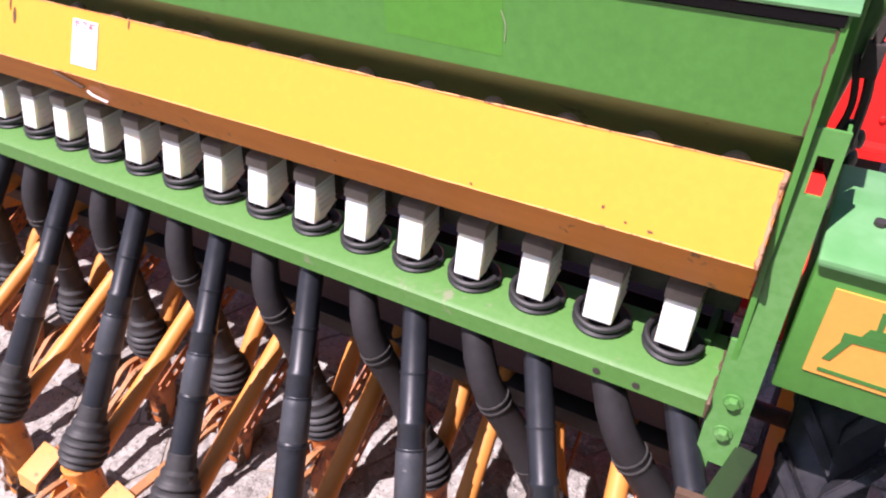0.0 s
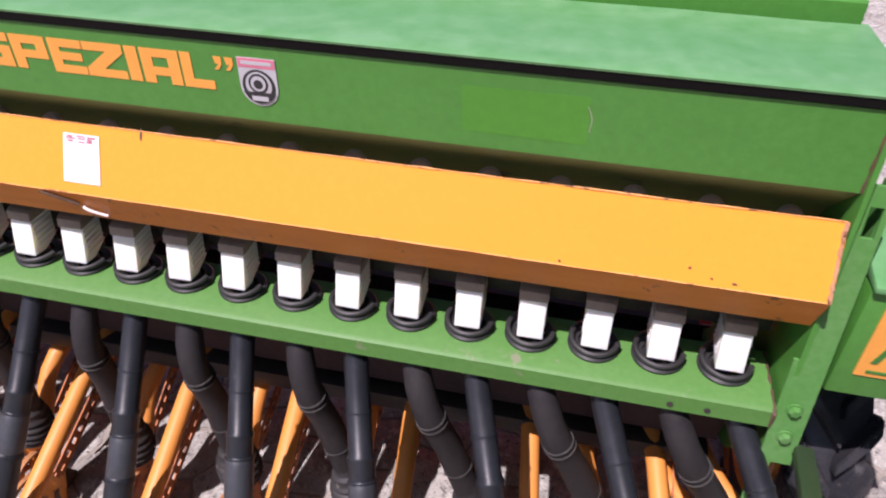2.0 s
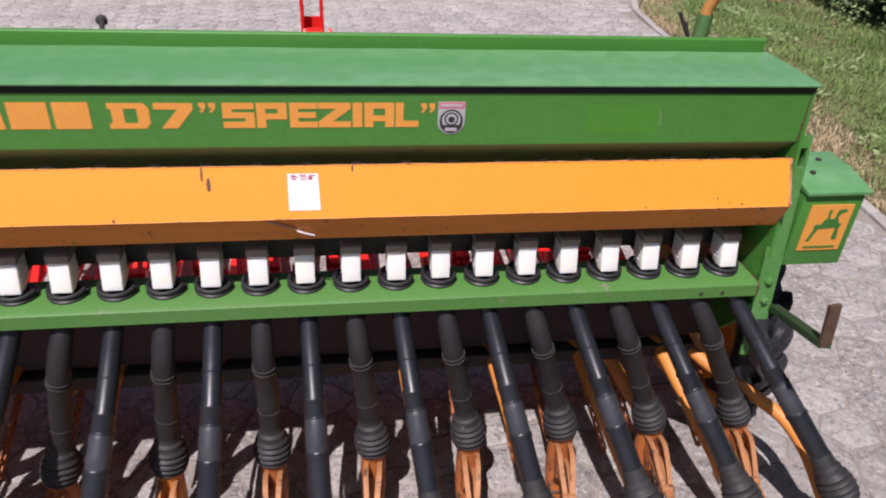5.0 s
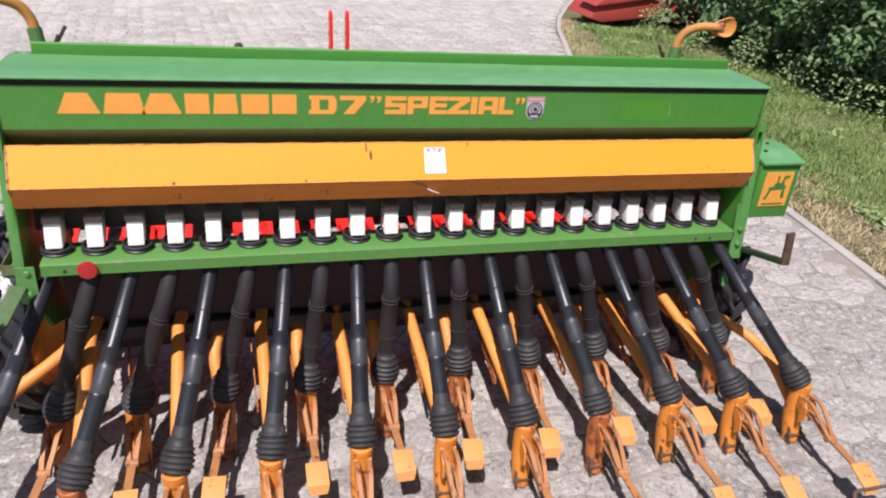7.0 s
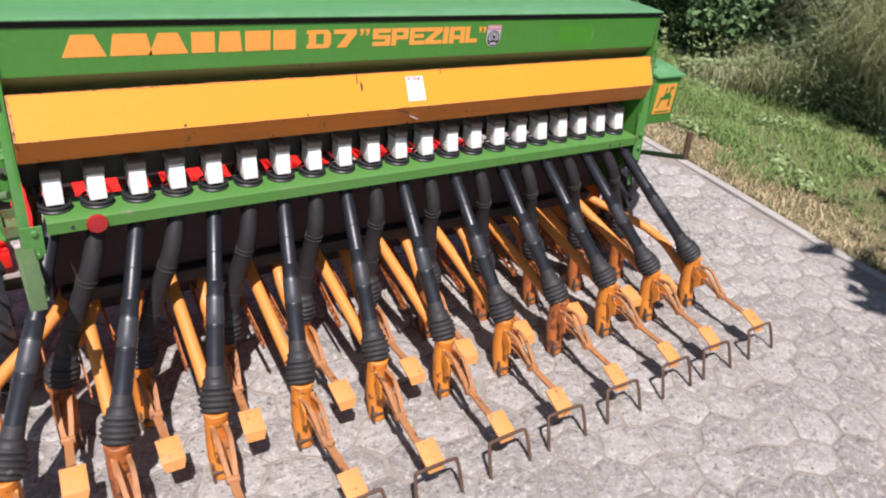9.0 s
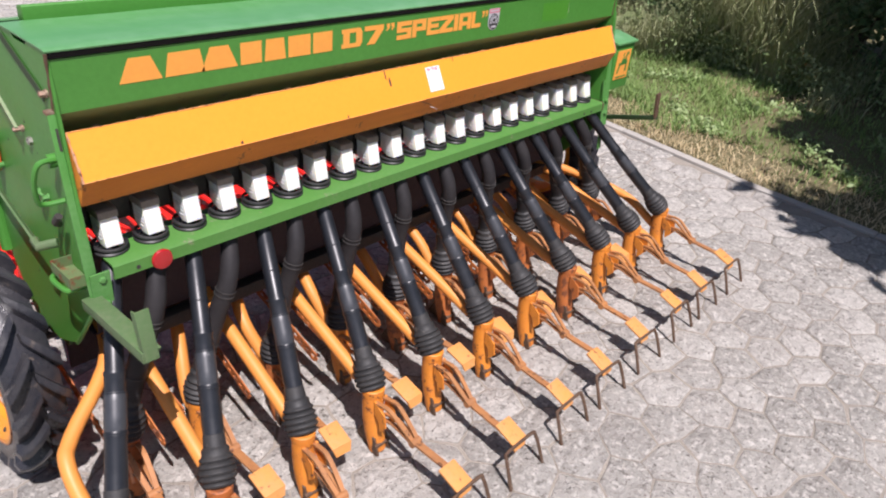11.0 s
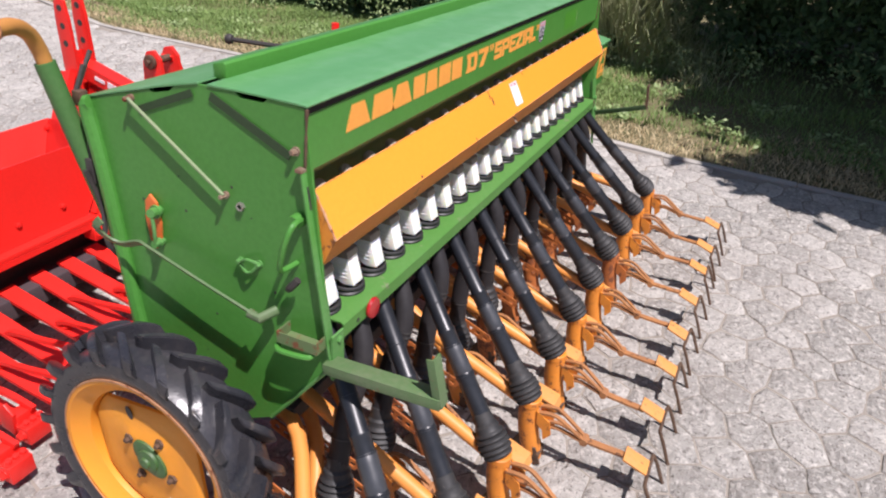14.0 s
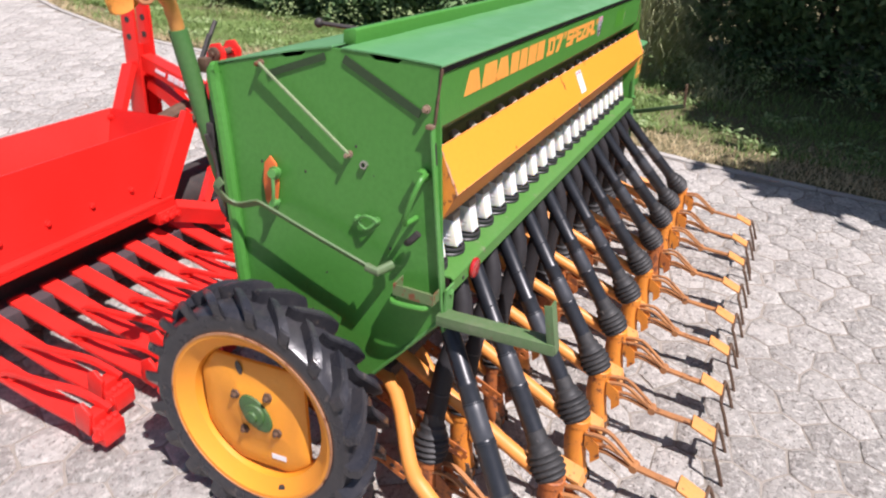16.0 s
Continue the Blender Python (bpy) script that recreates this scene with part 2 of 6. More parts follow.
GRASS = leafy("grass_blades", (0.09, 0.18, 0.042), (0.29, 0.40, 0.13))
STRAW = leafy("dry_grass_blades", (0.46, 0.35, 0.19), (0.64, 0.53, 0.33))
TALL_WEED = leafy("tall_weed_leaves", (0.16, 0.225, 0.085), (0.44, 0.50, 0.26), 0.5, 0.3)
REED = leafy("tall_grass_blades", (0.20, 0.25, 0.10), (0.56, 0.56, 0.33))
WEED = leafy("weed_leaves", (0.12, 0.20, 0.06), (0.40, 0.50, 0.23), 0.5, 0.3)
LEAF = leafy("hedge_leaves", (0.042, 0.098, 0.036), (0.18, 0.285, 0.12), 0.4, 0.25)
BARK = surface("grey_brown_bark", (0.10, 0.08, 0.06), (0.16, 0.13, 0.10), 0.9, scale=9, stretch=(3, 3, 0.6), bump=0.8)


# ---- mesh helpers ----
def part(name, bm, material, parent=None, label="", smooth=35, at=None):
    """Links a bmesh, in plan units, as one mesh object."""
    bm.normal_update()
    bmesh.ops.transform(bm, matrix=Matrix.Scale(K, 4), verts=bm.verts)
    me = bpy.data.meshes.new(name)
    bm.to_mesh(me)
    bm.free()
    return link(name, me, material, parent, label, smooth, at)


def link(name, me, material, parent=None, label="", smooth=35, at=None):
    if material and not me.materials:
        me.materials.append(material)
    if smooth:
        me.polygons.foreach_set("use_smooth", [True] * len(me.polygons))
        me.set_sharp_from_angle(angle=radians(smooth))
    ob = new(name, me)
    if parent:
        ob.parent = parent
    if at is not None:
        m = at.copy()
        m.translation = m.translation * K
        ob.matrix_basis = m
    if label:
        ob["label"] = label
    return ob


def T(x, y, z):
    return Matrix.Translation((x, y, z))


def empty(name, x=0, y=0, z=0, **tags):
    ob = new(name)
    ob.empty_display_size = 0.1
    ob.location = (x * K, y * K, z * K)
    return tagged(ob, **tags)


def box(bm, x0, x1, y0, y1, z0, z1, bevel=0.0, m=None):
    c = Matrix.LocRotScale(((x0 + x1) / 2, (y0 + y1) / 2, (z0 + z1) / 2), None, (x1 - x0, y1 - y0, z1 - z0))
    vs = bmesh.ops.create_cube(bm, size=1, matrix=c)["verts"]
    if bevel:
        es = list({e for v in vs for e in v.link_edges})
        r = bmesh.ops.bevel(bm, geom=es, offset=bevel, segments=2, affect="EDGES", profile=0.6)
        vs = list({v for f in r["faces"] for v in f.verts} | {v for v in vs if v.is_valid})
    if m is not None:
        bmesh.ops.transform(bm, matrix=m, verts=vs)
    return vs


def prism(bm, pts, a, b, axis="x", bevel=0.0):
    """A polygon, drawn in the two other axes, drawn out along one axis from a to b."""
    def put(u, v, w):
        return {"x": (w, u, v), "y": (u, w, v), "z": (u, v, w)}[axis]
    lo = [bm.verts.new(put(u, v, a)) for u, v in pts]
    hi = [bm.verts.new(put(u, v, b)) for u, v in pts]
    n = len(pts)
    fs = [bm.faces.new(lo[::-1]), bm.faces.new(hi)]
    fs += [bm.faces.new((lo[i], lo[(i + 1) % n], hi[(i + 1) % n], hi[i])) for i in range(n)]
    bmesh.ops.recalc_face_normals(bm, faces=fs)
    if bevel:
        bmesh.ops.bevel(bm, geom=list({e for f in fs for e in f.edges}), offset=bevel, segments=2, affect="EDGES", profile=0.6)


def strip(bm, pts, a, b, thick, axis="x"):
    """A bent sheet: a line of points, given thickness, drawn out along an axis."""
    out = []
    for i, p in enumerate(pts):
        q = Vector(pts[min(i + 1, len(pts) - 1)]) - Vector(pts[max(i - 1, 0)])
        nrm = Vector((-q.y, q.x)).normalized() * thick
        out.append((p[0] + nrm.x, p[1] + nrm.y))
    prism(bm, list(pts) + out[::-1], a, b, axis)


def tube(bm, pts, r, seg=10, caps=True, flat=None):
    """A round bar or pipe along points; r: one radius or one for each point. flat: squash across (width, thickness)."""
    pts = [Vector(p) for p in pts]
    rs = r if isinstance(r, (list, tuple)) else [r] * len(pts)
    rings, up = [], None
    for i, p in enumerate(pts):
        d = (pts[min(i + 1, len(pts) - 1)] - pts[max(i - 1, 0)]).normalized()
        if up is None:
            up = Vector((1, 0, 0)) if abs(d.x) < 0.8 else Vector((0, 0, 1))
        side = up - d * up.dot(d)
        side.normalize()
        up = side
        oth = d.cross(side)
        if flat:
            w, t = flat
            ring = [p + side * (w * a) + oth * (t * b) for a, b in ((-1, -1), (1, -1), (1, 1), (-1, 1))]
        else:
            ring = [p + (side * math.cos(2 * math.pi * k / seg) + oth * math.sin(2 * math.pi * k / seg)) * rs[i] for k in range(seg)]
        rings.append([bm.verts.new(v) for v in ring])
    n = len(rings[0])
    fs = []
    for a, b in zip(rings, rings[1:]):
        fs += [bm.faces.new((a[k], a[(k + 1) % n], b[(k + 1) % n], b[k])) for k in range(n)]
    if caps:
        fs += [bm.faces.new(rings[0][::-1]), bm.faces.new(rings[-1])]
    bmesh.ops.recalc_face_normals(bm, faces=fs)


def smooth_line(pts, n=6):
    """More points along a line of points, rounded at the corners."""
    pts = [Vector(p) for p in pts]
    q = [pts[0]] + pts + [pts[-1]]
    out = []
    for i in range(1, len(q) - 2):
        for k in range(n):
            t = k / n
            a, b, c, d = q[i - 1], q[i], q[i + 1], q[i + 2]
            out.append(0.5 * ((2 * b) + (c - a) * t + (2 * a - 5 * b + 4 * c - d) * t * t + (3 * b - a - 3 * c + d) * t ** 3))
    return out + [pts[-1]]


def lathe(bm, prof, m=None, seg=24, closed=False):
    """Profile of (radius, height) turned round the z axis."""
    m = m or Matrix()
    rings = [[bm.verts.new(m @ Vector((r * math.cos(2 * math.pi * k / seg), r * math.sin(2 * math.pi * k / seg), h))) for k in range(seg)] for r, h in prof]
    pairs = list(zip(rings, rings[1:])) + ([(rings[-1], rings[0])] if closed else [])
    fs = []
    for a, b in pairs:
        fs += [bm.faces.new((a[k], a[(k + 1) % seg], b[(k + 1) % seg], b[k])) for k in range(seg)]
    if not closed:
        fs += [bm.faces.new(rings[0][::-1]), bm.faces.new(rings[-1])]
    bmesh.ops.recalc_face_normals(bm, faces=fs)


def along(p, q):
    """A matrix whose z axis runs from p to q, standing at p."""
    d = Vector(q) - Vector(p)
    return Matrix.Translation(p) @ d.to_track_quat("Z", "Y").to_matrix().to_4x4()


def bolt(bm, p, d, r=0.012, h=0.010):
    """A hexagon head with a washer at p, standing out along d."""
    m = along(p, Vector(p) + Vector(d))
    lathe(bm, [(r * 1.35, 0), (r * 1.35, h * 0.3), (r * 0.9, h * 0.31)], m, 14)
    lathe(bm, [(r, h * 0.3), (r, h), (r * 0.7, h * 1.2)], m, 6)


def soup(name, verts, faces, material, parent=None, **tags):
    """One mesh from arrays, in plan units."""
    me = bpy.data.meshes.new(name)
    me.from_pydata((np.asarray(verts) * K).tolist(), [], np.asarray(faces).tolist())
    me.materials.append(material)
    ob = new(name, me)
    if parent:
        ob.parent = parent
    return tagged(ob, **tags)


# ---- the large structure: ground, yard edge ----
KERB = [(-30.0, 2.55), (-6.0, 2.6), (-1.8, 2.74), (-0.4, 2.82), (0.3, 2.92), (1.0, 3.04), (2.0, 3.14), (4.3, 3.36), (6.2, 3.45), (6.8, 3.68), (8.0, 4.05), (9.3, 4.62), (12.0, 6.2), (16.0, 8.0)]


def kerb_x(y):
    return float(np.interp(y, [k[0] for k in KERB], [k[1] for k in KERB]))


def ground():
    """One sheet to the horizon, finer near the yard, a little lower than the paving."""
    xs = [-700, -60, -12, -6] + [i * 0.5 for i in range(-10, 21)] + [14, 20, 60, 700]
    ys = [-700, -60, -12, -8] + [i * 0.5 for i in range(-12, 33)] + [22, 30, 60, 700]
    bm = bmesh.new()
    grid = []
    for x in xs:
        row = []
        for y in ys:
            out = min(max(x - kerb_x(y) - 0.3, 0), 3)
            z = -0.03 + (0.03 * min(out / 0.3, 1) + 0.02 * noise.noise((x * 0.9, y * 0.9, 0)) * min(out, 1) if out > 0 else 0)
            row.append(bm.verts.new((x, y, z)))
        grid.append(row)
    for a, b in zip(grid, grid[1:]):
        for i in range(len(ys) - 1):
            bm.faces.new((a[i], b[i], b[i + 1], a[i + 1]))
    return tagged(part("ground", bm, SOIL, smooth=180), "brown soil and short turf round the paved yard", "ground", kind="structure")


ground()


def paving_bed():
    bm = bmesh.new()
    ys = [-20, -6, -4, -3] + [i * 0.4 for i in range(-6, 40)] + [20]
    rows = [[bm.verts.new((x if x is not None else kerb_x(y) - 0.01, y, -0.0068)) for x in (-22, -8, -3, 0, None)] for y in ys]
    for a, b in zip(rows, rows[1:]):
        for i in range(4):
            bm.faces.new((a[i], a[i + 1], b[i + 1], b[i]))
    return tagged(part("pavement", bm, JOINT), "grey concrete hexagon paving with sandy joints", "pavement", kind="structure")


pavement = paving_bed()


def kerb_stones():
    top = empty("kerb", label="pale flush stone edging between paving and grass", category="kerb", kind="structure")
    y = -6.0
    rnd = random.Random(4)
    while y < 14:
        y2 = y + 0.95
        a, b = Vector((kerb_x(y), y)), Vector((kerb_x(y2), y2))
        d = (b - a).normalized()
        nrm = Vector((d.y, -d.x))
        a, b = a + d * 0.002, b - d * 0.002
        w, h = 0.075, 0.004 + rnd.uniform(-0.004, 0.007)
        bm = bmesh.new()
        pts = [a, b, b + nrm * w, a + nrm * w]
        prism(bm, [(p.x, p.y) for p in pts], -0.08, h, "z", bevel=0.008)
        part("kerb_stone", bm, KERB_MAT, top, smooth=30)
        y = y2
    return top


kerb_stones()

# ---- the seed drill ----
drill = empty("seed_drill", -0.0175, 0, 0, label="old green and orange mounted seed drill standing on the paved yard", category="seed drill")
drill.rotation_euler = (0, radians(1.19), 0)
LX, RX = -1.316, 1.272      # outer faces of the end panels


def hopper():
    bm = bmesh.new()
    t = 0.006
    strip(bm, [(0.0075, 1.3675), (0.0075, 1.237)], LX + 0.01, RX - 0.01, t)
    front = part("hopper_front", bm, GREEN, drill, "bright green painted front sheet")
    bm = bmesh.new()
    prism(bm, [(0.672, 1.264), (0.864, 1.262), (0.862, 1.341), (0.670, 1.339)], 0.0074, 0.0071, "y")
    part("clean_patch", bm, CLEAN_GREEN, front, "brighter green patch where a sticker was", smooth=0)
    bm = bmesh.new()
    tube(bm, smooth_line([(0.860, 0.0071, 1.326), (0.868, 0.0071, 1.306), (0.867, 0.0071, 1.284)], 4), 0.0009, 5)
    part("scratch", bm, PALE_EDGE, front, "pale scratch")
    rr = random.Random(14)
    bm = bmesh.new()
    tube(bm, [(RX - 0.0085 + 0.001 * rr.uniform(-1, 1), 0.0062, 1.238 + 0.128 * k / 12) for k in range(13)], [0.0034 * rr.uniform(0.4, 1.2) for k in range(13)], 6)
    part("rusted_edge", bm, STEEL_RUST, front, "rusted edge of the front sheet")
    bm = bmesh.new()
    strip(bm, [(0.0085, 1.2365), (0.10, 1.150), (0.19, 1.03)], LX + 0.01, RX - 0.01, t)
    part("hopper_slope", bm, DUSTY_SLOPE, drill, "dusty olive-brown lower slope")
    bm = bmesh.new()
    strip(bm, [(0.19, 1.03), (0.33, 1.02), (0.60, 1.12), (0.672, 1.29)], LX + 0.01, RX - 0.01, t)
    part("hopper_back", bm, GREEN_SHADED, drill)


hopper()


def end_panel(x, side):
    """Sheet end wall of the hopper with turned edges."""
    bm = bmesh.new()
    top = [(0.008, 1.384), (0.03, 1.3865), (0.105, 1.3880), (0.118, 1.377), (0.180, 1.377), (0.195, 1.3885), (0.285, 1.3885), (0.305, 1.3875), (0.375, 1.371), (0.388, 1.358), (0.440, 1.345), (0.455, 1.3505), (0.56, 1.323), (0.664, 1.293)]
    pts = top + [(0.675, 1.27), (0.652, 1.1), (0.612, 0.70), (0.60, 0.60), (0.48, 0.40), (0.30, 0.40),
           (0.148, 0.472), (-0.05, 0.715), (-0.045, 0.80), (-0.026, 1.03)]
    prism(bm, pts, x, x - side * 0.008, "x")
    p = part("end_panel", bm, GREEN, drill, "flat green sheet end wall", smooth=30)
    bm = bmesh.new()
    tube(bm, smooth_line([(x + side * 0.004, 0.655, 1.283), (x + side * 0.006, 0.668, 1.262), (x + side * 0.006, 0.645, 1.1), (x + side * 0.006, 0.606, 0.70), (x + side * 0.006, 0.594, 0.60)], 4), 0.021, 10)
    part("turned_edge", bm, GREEN, p, "rounded green rear edge")
    bm = bmesh.new()
    tube(bm, [(x + side * 0.002, 0.148, 0.474), (x + side * 0.002, -0.05, 0.717)], 0.006, 6)
    part("lower_edge", bm, GREEN_WORN, p, "worn bare edge")
    return p


panel_left = end_panel(LX, -1)
panel_right = end_panel(RX, 1)


def lid():
    a, b = LX - 0.003, RX + 0.006
    bm = bmesh.new()
    n = 26
    sect = [(0.272, 1.3935), (0.18, 1.3945), (0.09, 1.3935), (0.03, 1.3925), (0.006, 1.3915), (-0.001, 1.3895)]
    rows = []
    for i in range(n + 1):
        x = a + (b - a) * i / n
        wob = 0.0022 * math.sin(i * 1.7)
        rows.append([bm.verts.new((x, y, z + wob * (0.3 if k in (0, 5) else 1) * (k < 4))) for k, (y, z) in enumerate(sect)])
    for r, s in zip(rows, rows[1:]):
        for k in range(len(sect) - 1):
            bm.faces.new((r[k], r[k + 1], s[k + 1], s[k]))
    bmesh.ops.recalc_face_normals(bm, faces=bm.faces)
    bmesh.ops.solidify(bm, geom=bm.faces[:], thickness=0.004)
    front = part("lid", bm, GREEN_LID, drill, "faded pale green sheet lid")
    bm = bmesh.new()
    rows = []
    sect = [(0.30, 1.3935), (0.42, 1.366), (0.56, 1.329), (0.68, 1.296), (0.692, 1.27)]
    for i in range(n + 1):
        x = a + (b - a) * i / n
        wob = 0.0022 * math.sin(i * 1.3)
        rows.append([bm.verts.new((x, y, z + wob * (0 < k < 3))) for k, (y, z) in enumerate(sect)])
    for r, s in zip(rows, rows[1:]):
        for k in range(len(sect) - 1):
            bm.faces.new((r[k], r[k + 1], s[k + 1], s[k]))
    bmesh.ops.recalc_face_normals(bm, faces=bm.faces)
    bmesh.ops.solidify(bm, geom=bm.faces[:], thickness=0.004)
    part("rear_lid", bm, GREEN_LID, drill, "faded pale green sheet lid")
    bm = bmesh.new()
    prism(bm, [(0.268, 1.388), (0.268, 1.427), (0.274, 1.431), (0.306, 1.424), (0.306, 1.389)], LX + 0.06, RX - 0.005, "x", bevel=0.003)
    part("ridge_rail", bm, GREEN, drill, "dark green hinge rail along the ridge")
    # black strip that puts the shade of the lid gap into colour
    bm = bmesh.new()
    strip(bm, [(0.001, 1.3865), (0.0035, 1.3705)], LX + 0.004, RX - 0.004, 0.0035)
    part("lid_gap_shade", bm, GAP_BLACK, drill, "black strip for the shade under the lid edge")


lid()


def bar(a, b, c, d):
    return [(a, c), (b, c), (b, d), (a, d)]


# square stencil-like capitals: strokes in a cell one wide and one high
STROKES = {
    "S": [bar(0, 1, 0, 0.25), bar(0.70, 1, 0.25, 0.39), bar(0, 1, 0.39, 0.62), bar(0, 0.30, 0.62, 0.75), bar(0, 1, 0.75, 1)],
    "P": [bar(0, 0.30, 0, 1), bar(0.30, 1, 0.76, 1), bar(0.70, 1, 0.57, 0.76), bar(0.30, 1, 0.34, 0.57)],
    "E": [bar(0, 0.31, 0, 1), bar(0.31, 1, 0.76, 1), bar(0.31, 0.94, 0.39, 0.62), bar(0.31, 1, 0, 0.24)],
    "Z": [bar(0, 1, 0.76, 1), [(0.56, 0.76), (1, 0.76), (0.44, 0.24), (0, 0.24)], bar(0, 1, 0, 0.24)],
    "I": [bar(0, 1, 0, 1)],
    "A": [bar(0, 0.30, 0, 1), bar(0.70, 1, 0, 1), bar(0.30, 0.70, 0.76, 1), bar(0.30, 0.70, 0.24, 0.48)],
    "L": [bar(0, 0.34, 0, 1), bar(0.34, 1, 0, 0.25)],
    "D": [bar(0.08, 0.38, 0.22, 0.78), [(0, 0.78), (1, 0.78), (0.88, 1), (0, 1)], [(0, 0), (0.88, 0), (1, 0.22), (0, 0.22)], bar(0.70, 1, 0.22, 0.78)],
    "7": [bar(0, 1, 0.75, 1), [(0.60, 0.75), (1, 0.75), (0.56, 0), (0.14, 0)]],
    "quote": [[(0.10, 0.45), (0.42, 0.45), (0.42, 1), (0, 1)], [(0.02, 0), (0.22, 0), (0.42, 0.45), (0.24, 0.45)], [(0.66, 0.45), (1, 0.45), (1, 1), (0.58, 1)], [(0.60, 0), (0.80, 0), (1, 0.45), (0.82, 0.45)]],
}


def letter(ch, x0, x1, z0, z1, y):
    bm = bmesh.new()
    for pts in STROKES[ch]:
        prism(bm, [(x0 + (x1 - x0) * u, z0 + (z1 - z0) * v) for u, v in pts], y, y - 0.0008, "y")
    part("lettering", bm, LETTER, drill, "square orange letter", smooth=0)


def sign():
    """Name line: the maker's word as plain blocks, then the lettered rest."""
    y = 0.0072
    z0, z1 = 1.285, 1.347
    shapes = [(-1.153, -1.038, 0.028), (-1.030, -0.915, 0.012), (-0.925, -0.812, 0.028), (-0.802, -0.732, 0.0), (-0.722, -0.648, 0.006), (-0.638, -0.556, 0.0), (-0.546, -0.471, 0.0)]
    for a, b, s in shapes:
        bm = bmesh.new()
        prism(bm, [(a, z0), (b, z0), (b - s, z1), (a + s, z1)], y, y - 0.0008, "y")
        part("lettering_block", bm, LETTER, drill, "plain orange block of the maker's word", smooth=0)
    cells = (("D", -0.433, -0.346), ("7", -0.336, -0.252))
    word = (("S", 0, 0.157), ("P", 0.167, 0.319), ("E", 0.333, 0.474), ("Z", 0.478, 0.644), ("I", 0.654, 0.704), ("A", 0.715, 0.870), ("L", 0.878, 1.0))
    for ch, a, b in cells + tuple((c, -0.189 + 0.447 * a, -0.189 + 0.447 * b) for c, a, b in word):
        letter(ch, a, b, z0, z1 - 0.002, y)
    letter("quote", -0.240, -0.203, z1 - 0.024, z1 - 0.002, y)
    letter("quote", 0.262, 0.296, z1 - 0.026, z1 - 0.004, y)


sign()


def badge():
    """Round-bottomed test badge: pink head, grey and black discs."""
    x0, x1, zt, y = 0.304, 0.369, 1.347, 0.0072
    c, r = (x0 + x1) / 2, (x1 - x0) / 2
    arc = [(c + r * math.cos(a), 1.298 + r * 1.0 * math.sin(a)) for a in np.linspace(math.pi, 2 * math.pi, 14)]
    bm = bmesh.new()
    prism(bm, [(x0, zt), *arc, (x1, zt)], y, y - 0.0015, "y")
    bg = part("badge", bm, DECAL_GREY, drill, "small faded pink and grey shield badge", smooth=0)
    for rr, z, mat, d, nm in ((0.0285, 1.300, DECAL_BLACK, 0.0022, "badge_disc"), (0.0225, 1.302, DECAL_GREY, 0.0028, "badge_band"), (0.017, 1.305, DECAL_BLACK, 0.0034, "badge_ring"), (0.013, 1.305, DECAL_GREY, 0.0038, "badge_centre"), (0.008, 1.304, DECAL_BLACK, 0.0042, "badge_dot")):
        bm = bmesh.new()
        prism(bm, [(c + rr * math.cos(a), z + rr * math.sin(a)) for a in np.linspace(0, 2 * math.pi, 22)[:-1]], y, y - d, "y")
        part(nm, bm, mat, bg, smooth=0)
    bm = bmesh.new()
    prism(bm, [(c + 0.029 * math.cos(a), 1.299 + 0.029 * math.sin(a)) for a in np.linspace(math.pi * 1.1, math.pi * 1.9, 16)], y, y - 0.0031, "y")
    part("badge_half", bm, DECAL_BLACK, bg, smooth=0)
    bm = bmesh.new()
    box(bm, c - 0.014, c + 0.014, y - 0.0036, y, 1.275, 1.283)
    part("badge_bar", bm, DECAL_GREY, bg, smooth=0)
    bm = bmesh.new()
    box(bm, x0 + 0.001, x1 - 0.001, y - 0.0020, y, 1.331, 1.3465)
    part("badge_head", bm, DECAL_PINK, bg, "faded pink head of the badge", smooth=0)
    bm = bmesh.new()
    box(bm, c - 0.026, c + 0.026, y - 0.0024, y, 1.336, 1.342)
    part("badge_bar", bm, DECAL_GREY, bg, smooth=0)


badge()


TEAR = [(-0.040, -0.0425, 1.038), (-0.028, -0.046, 1.034), (-0.012, -0.042, 1.026), (0.004, -0.036, 1.018)]
STAIN = [(-0.106, -0.0575, 1.072), (-0.079, -0.054, 1.062), (-0.040, -0.048, 1.046)]


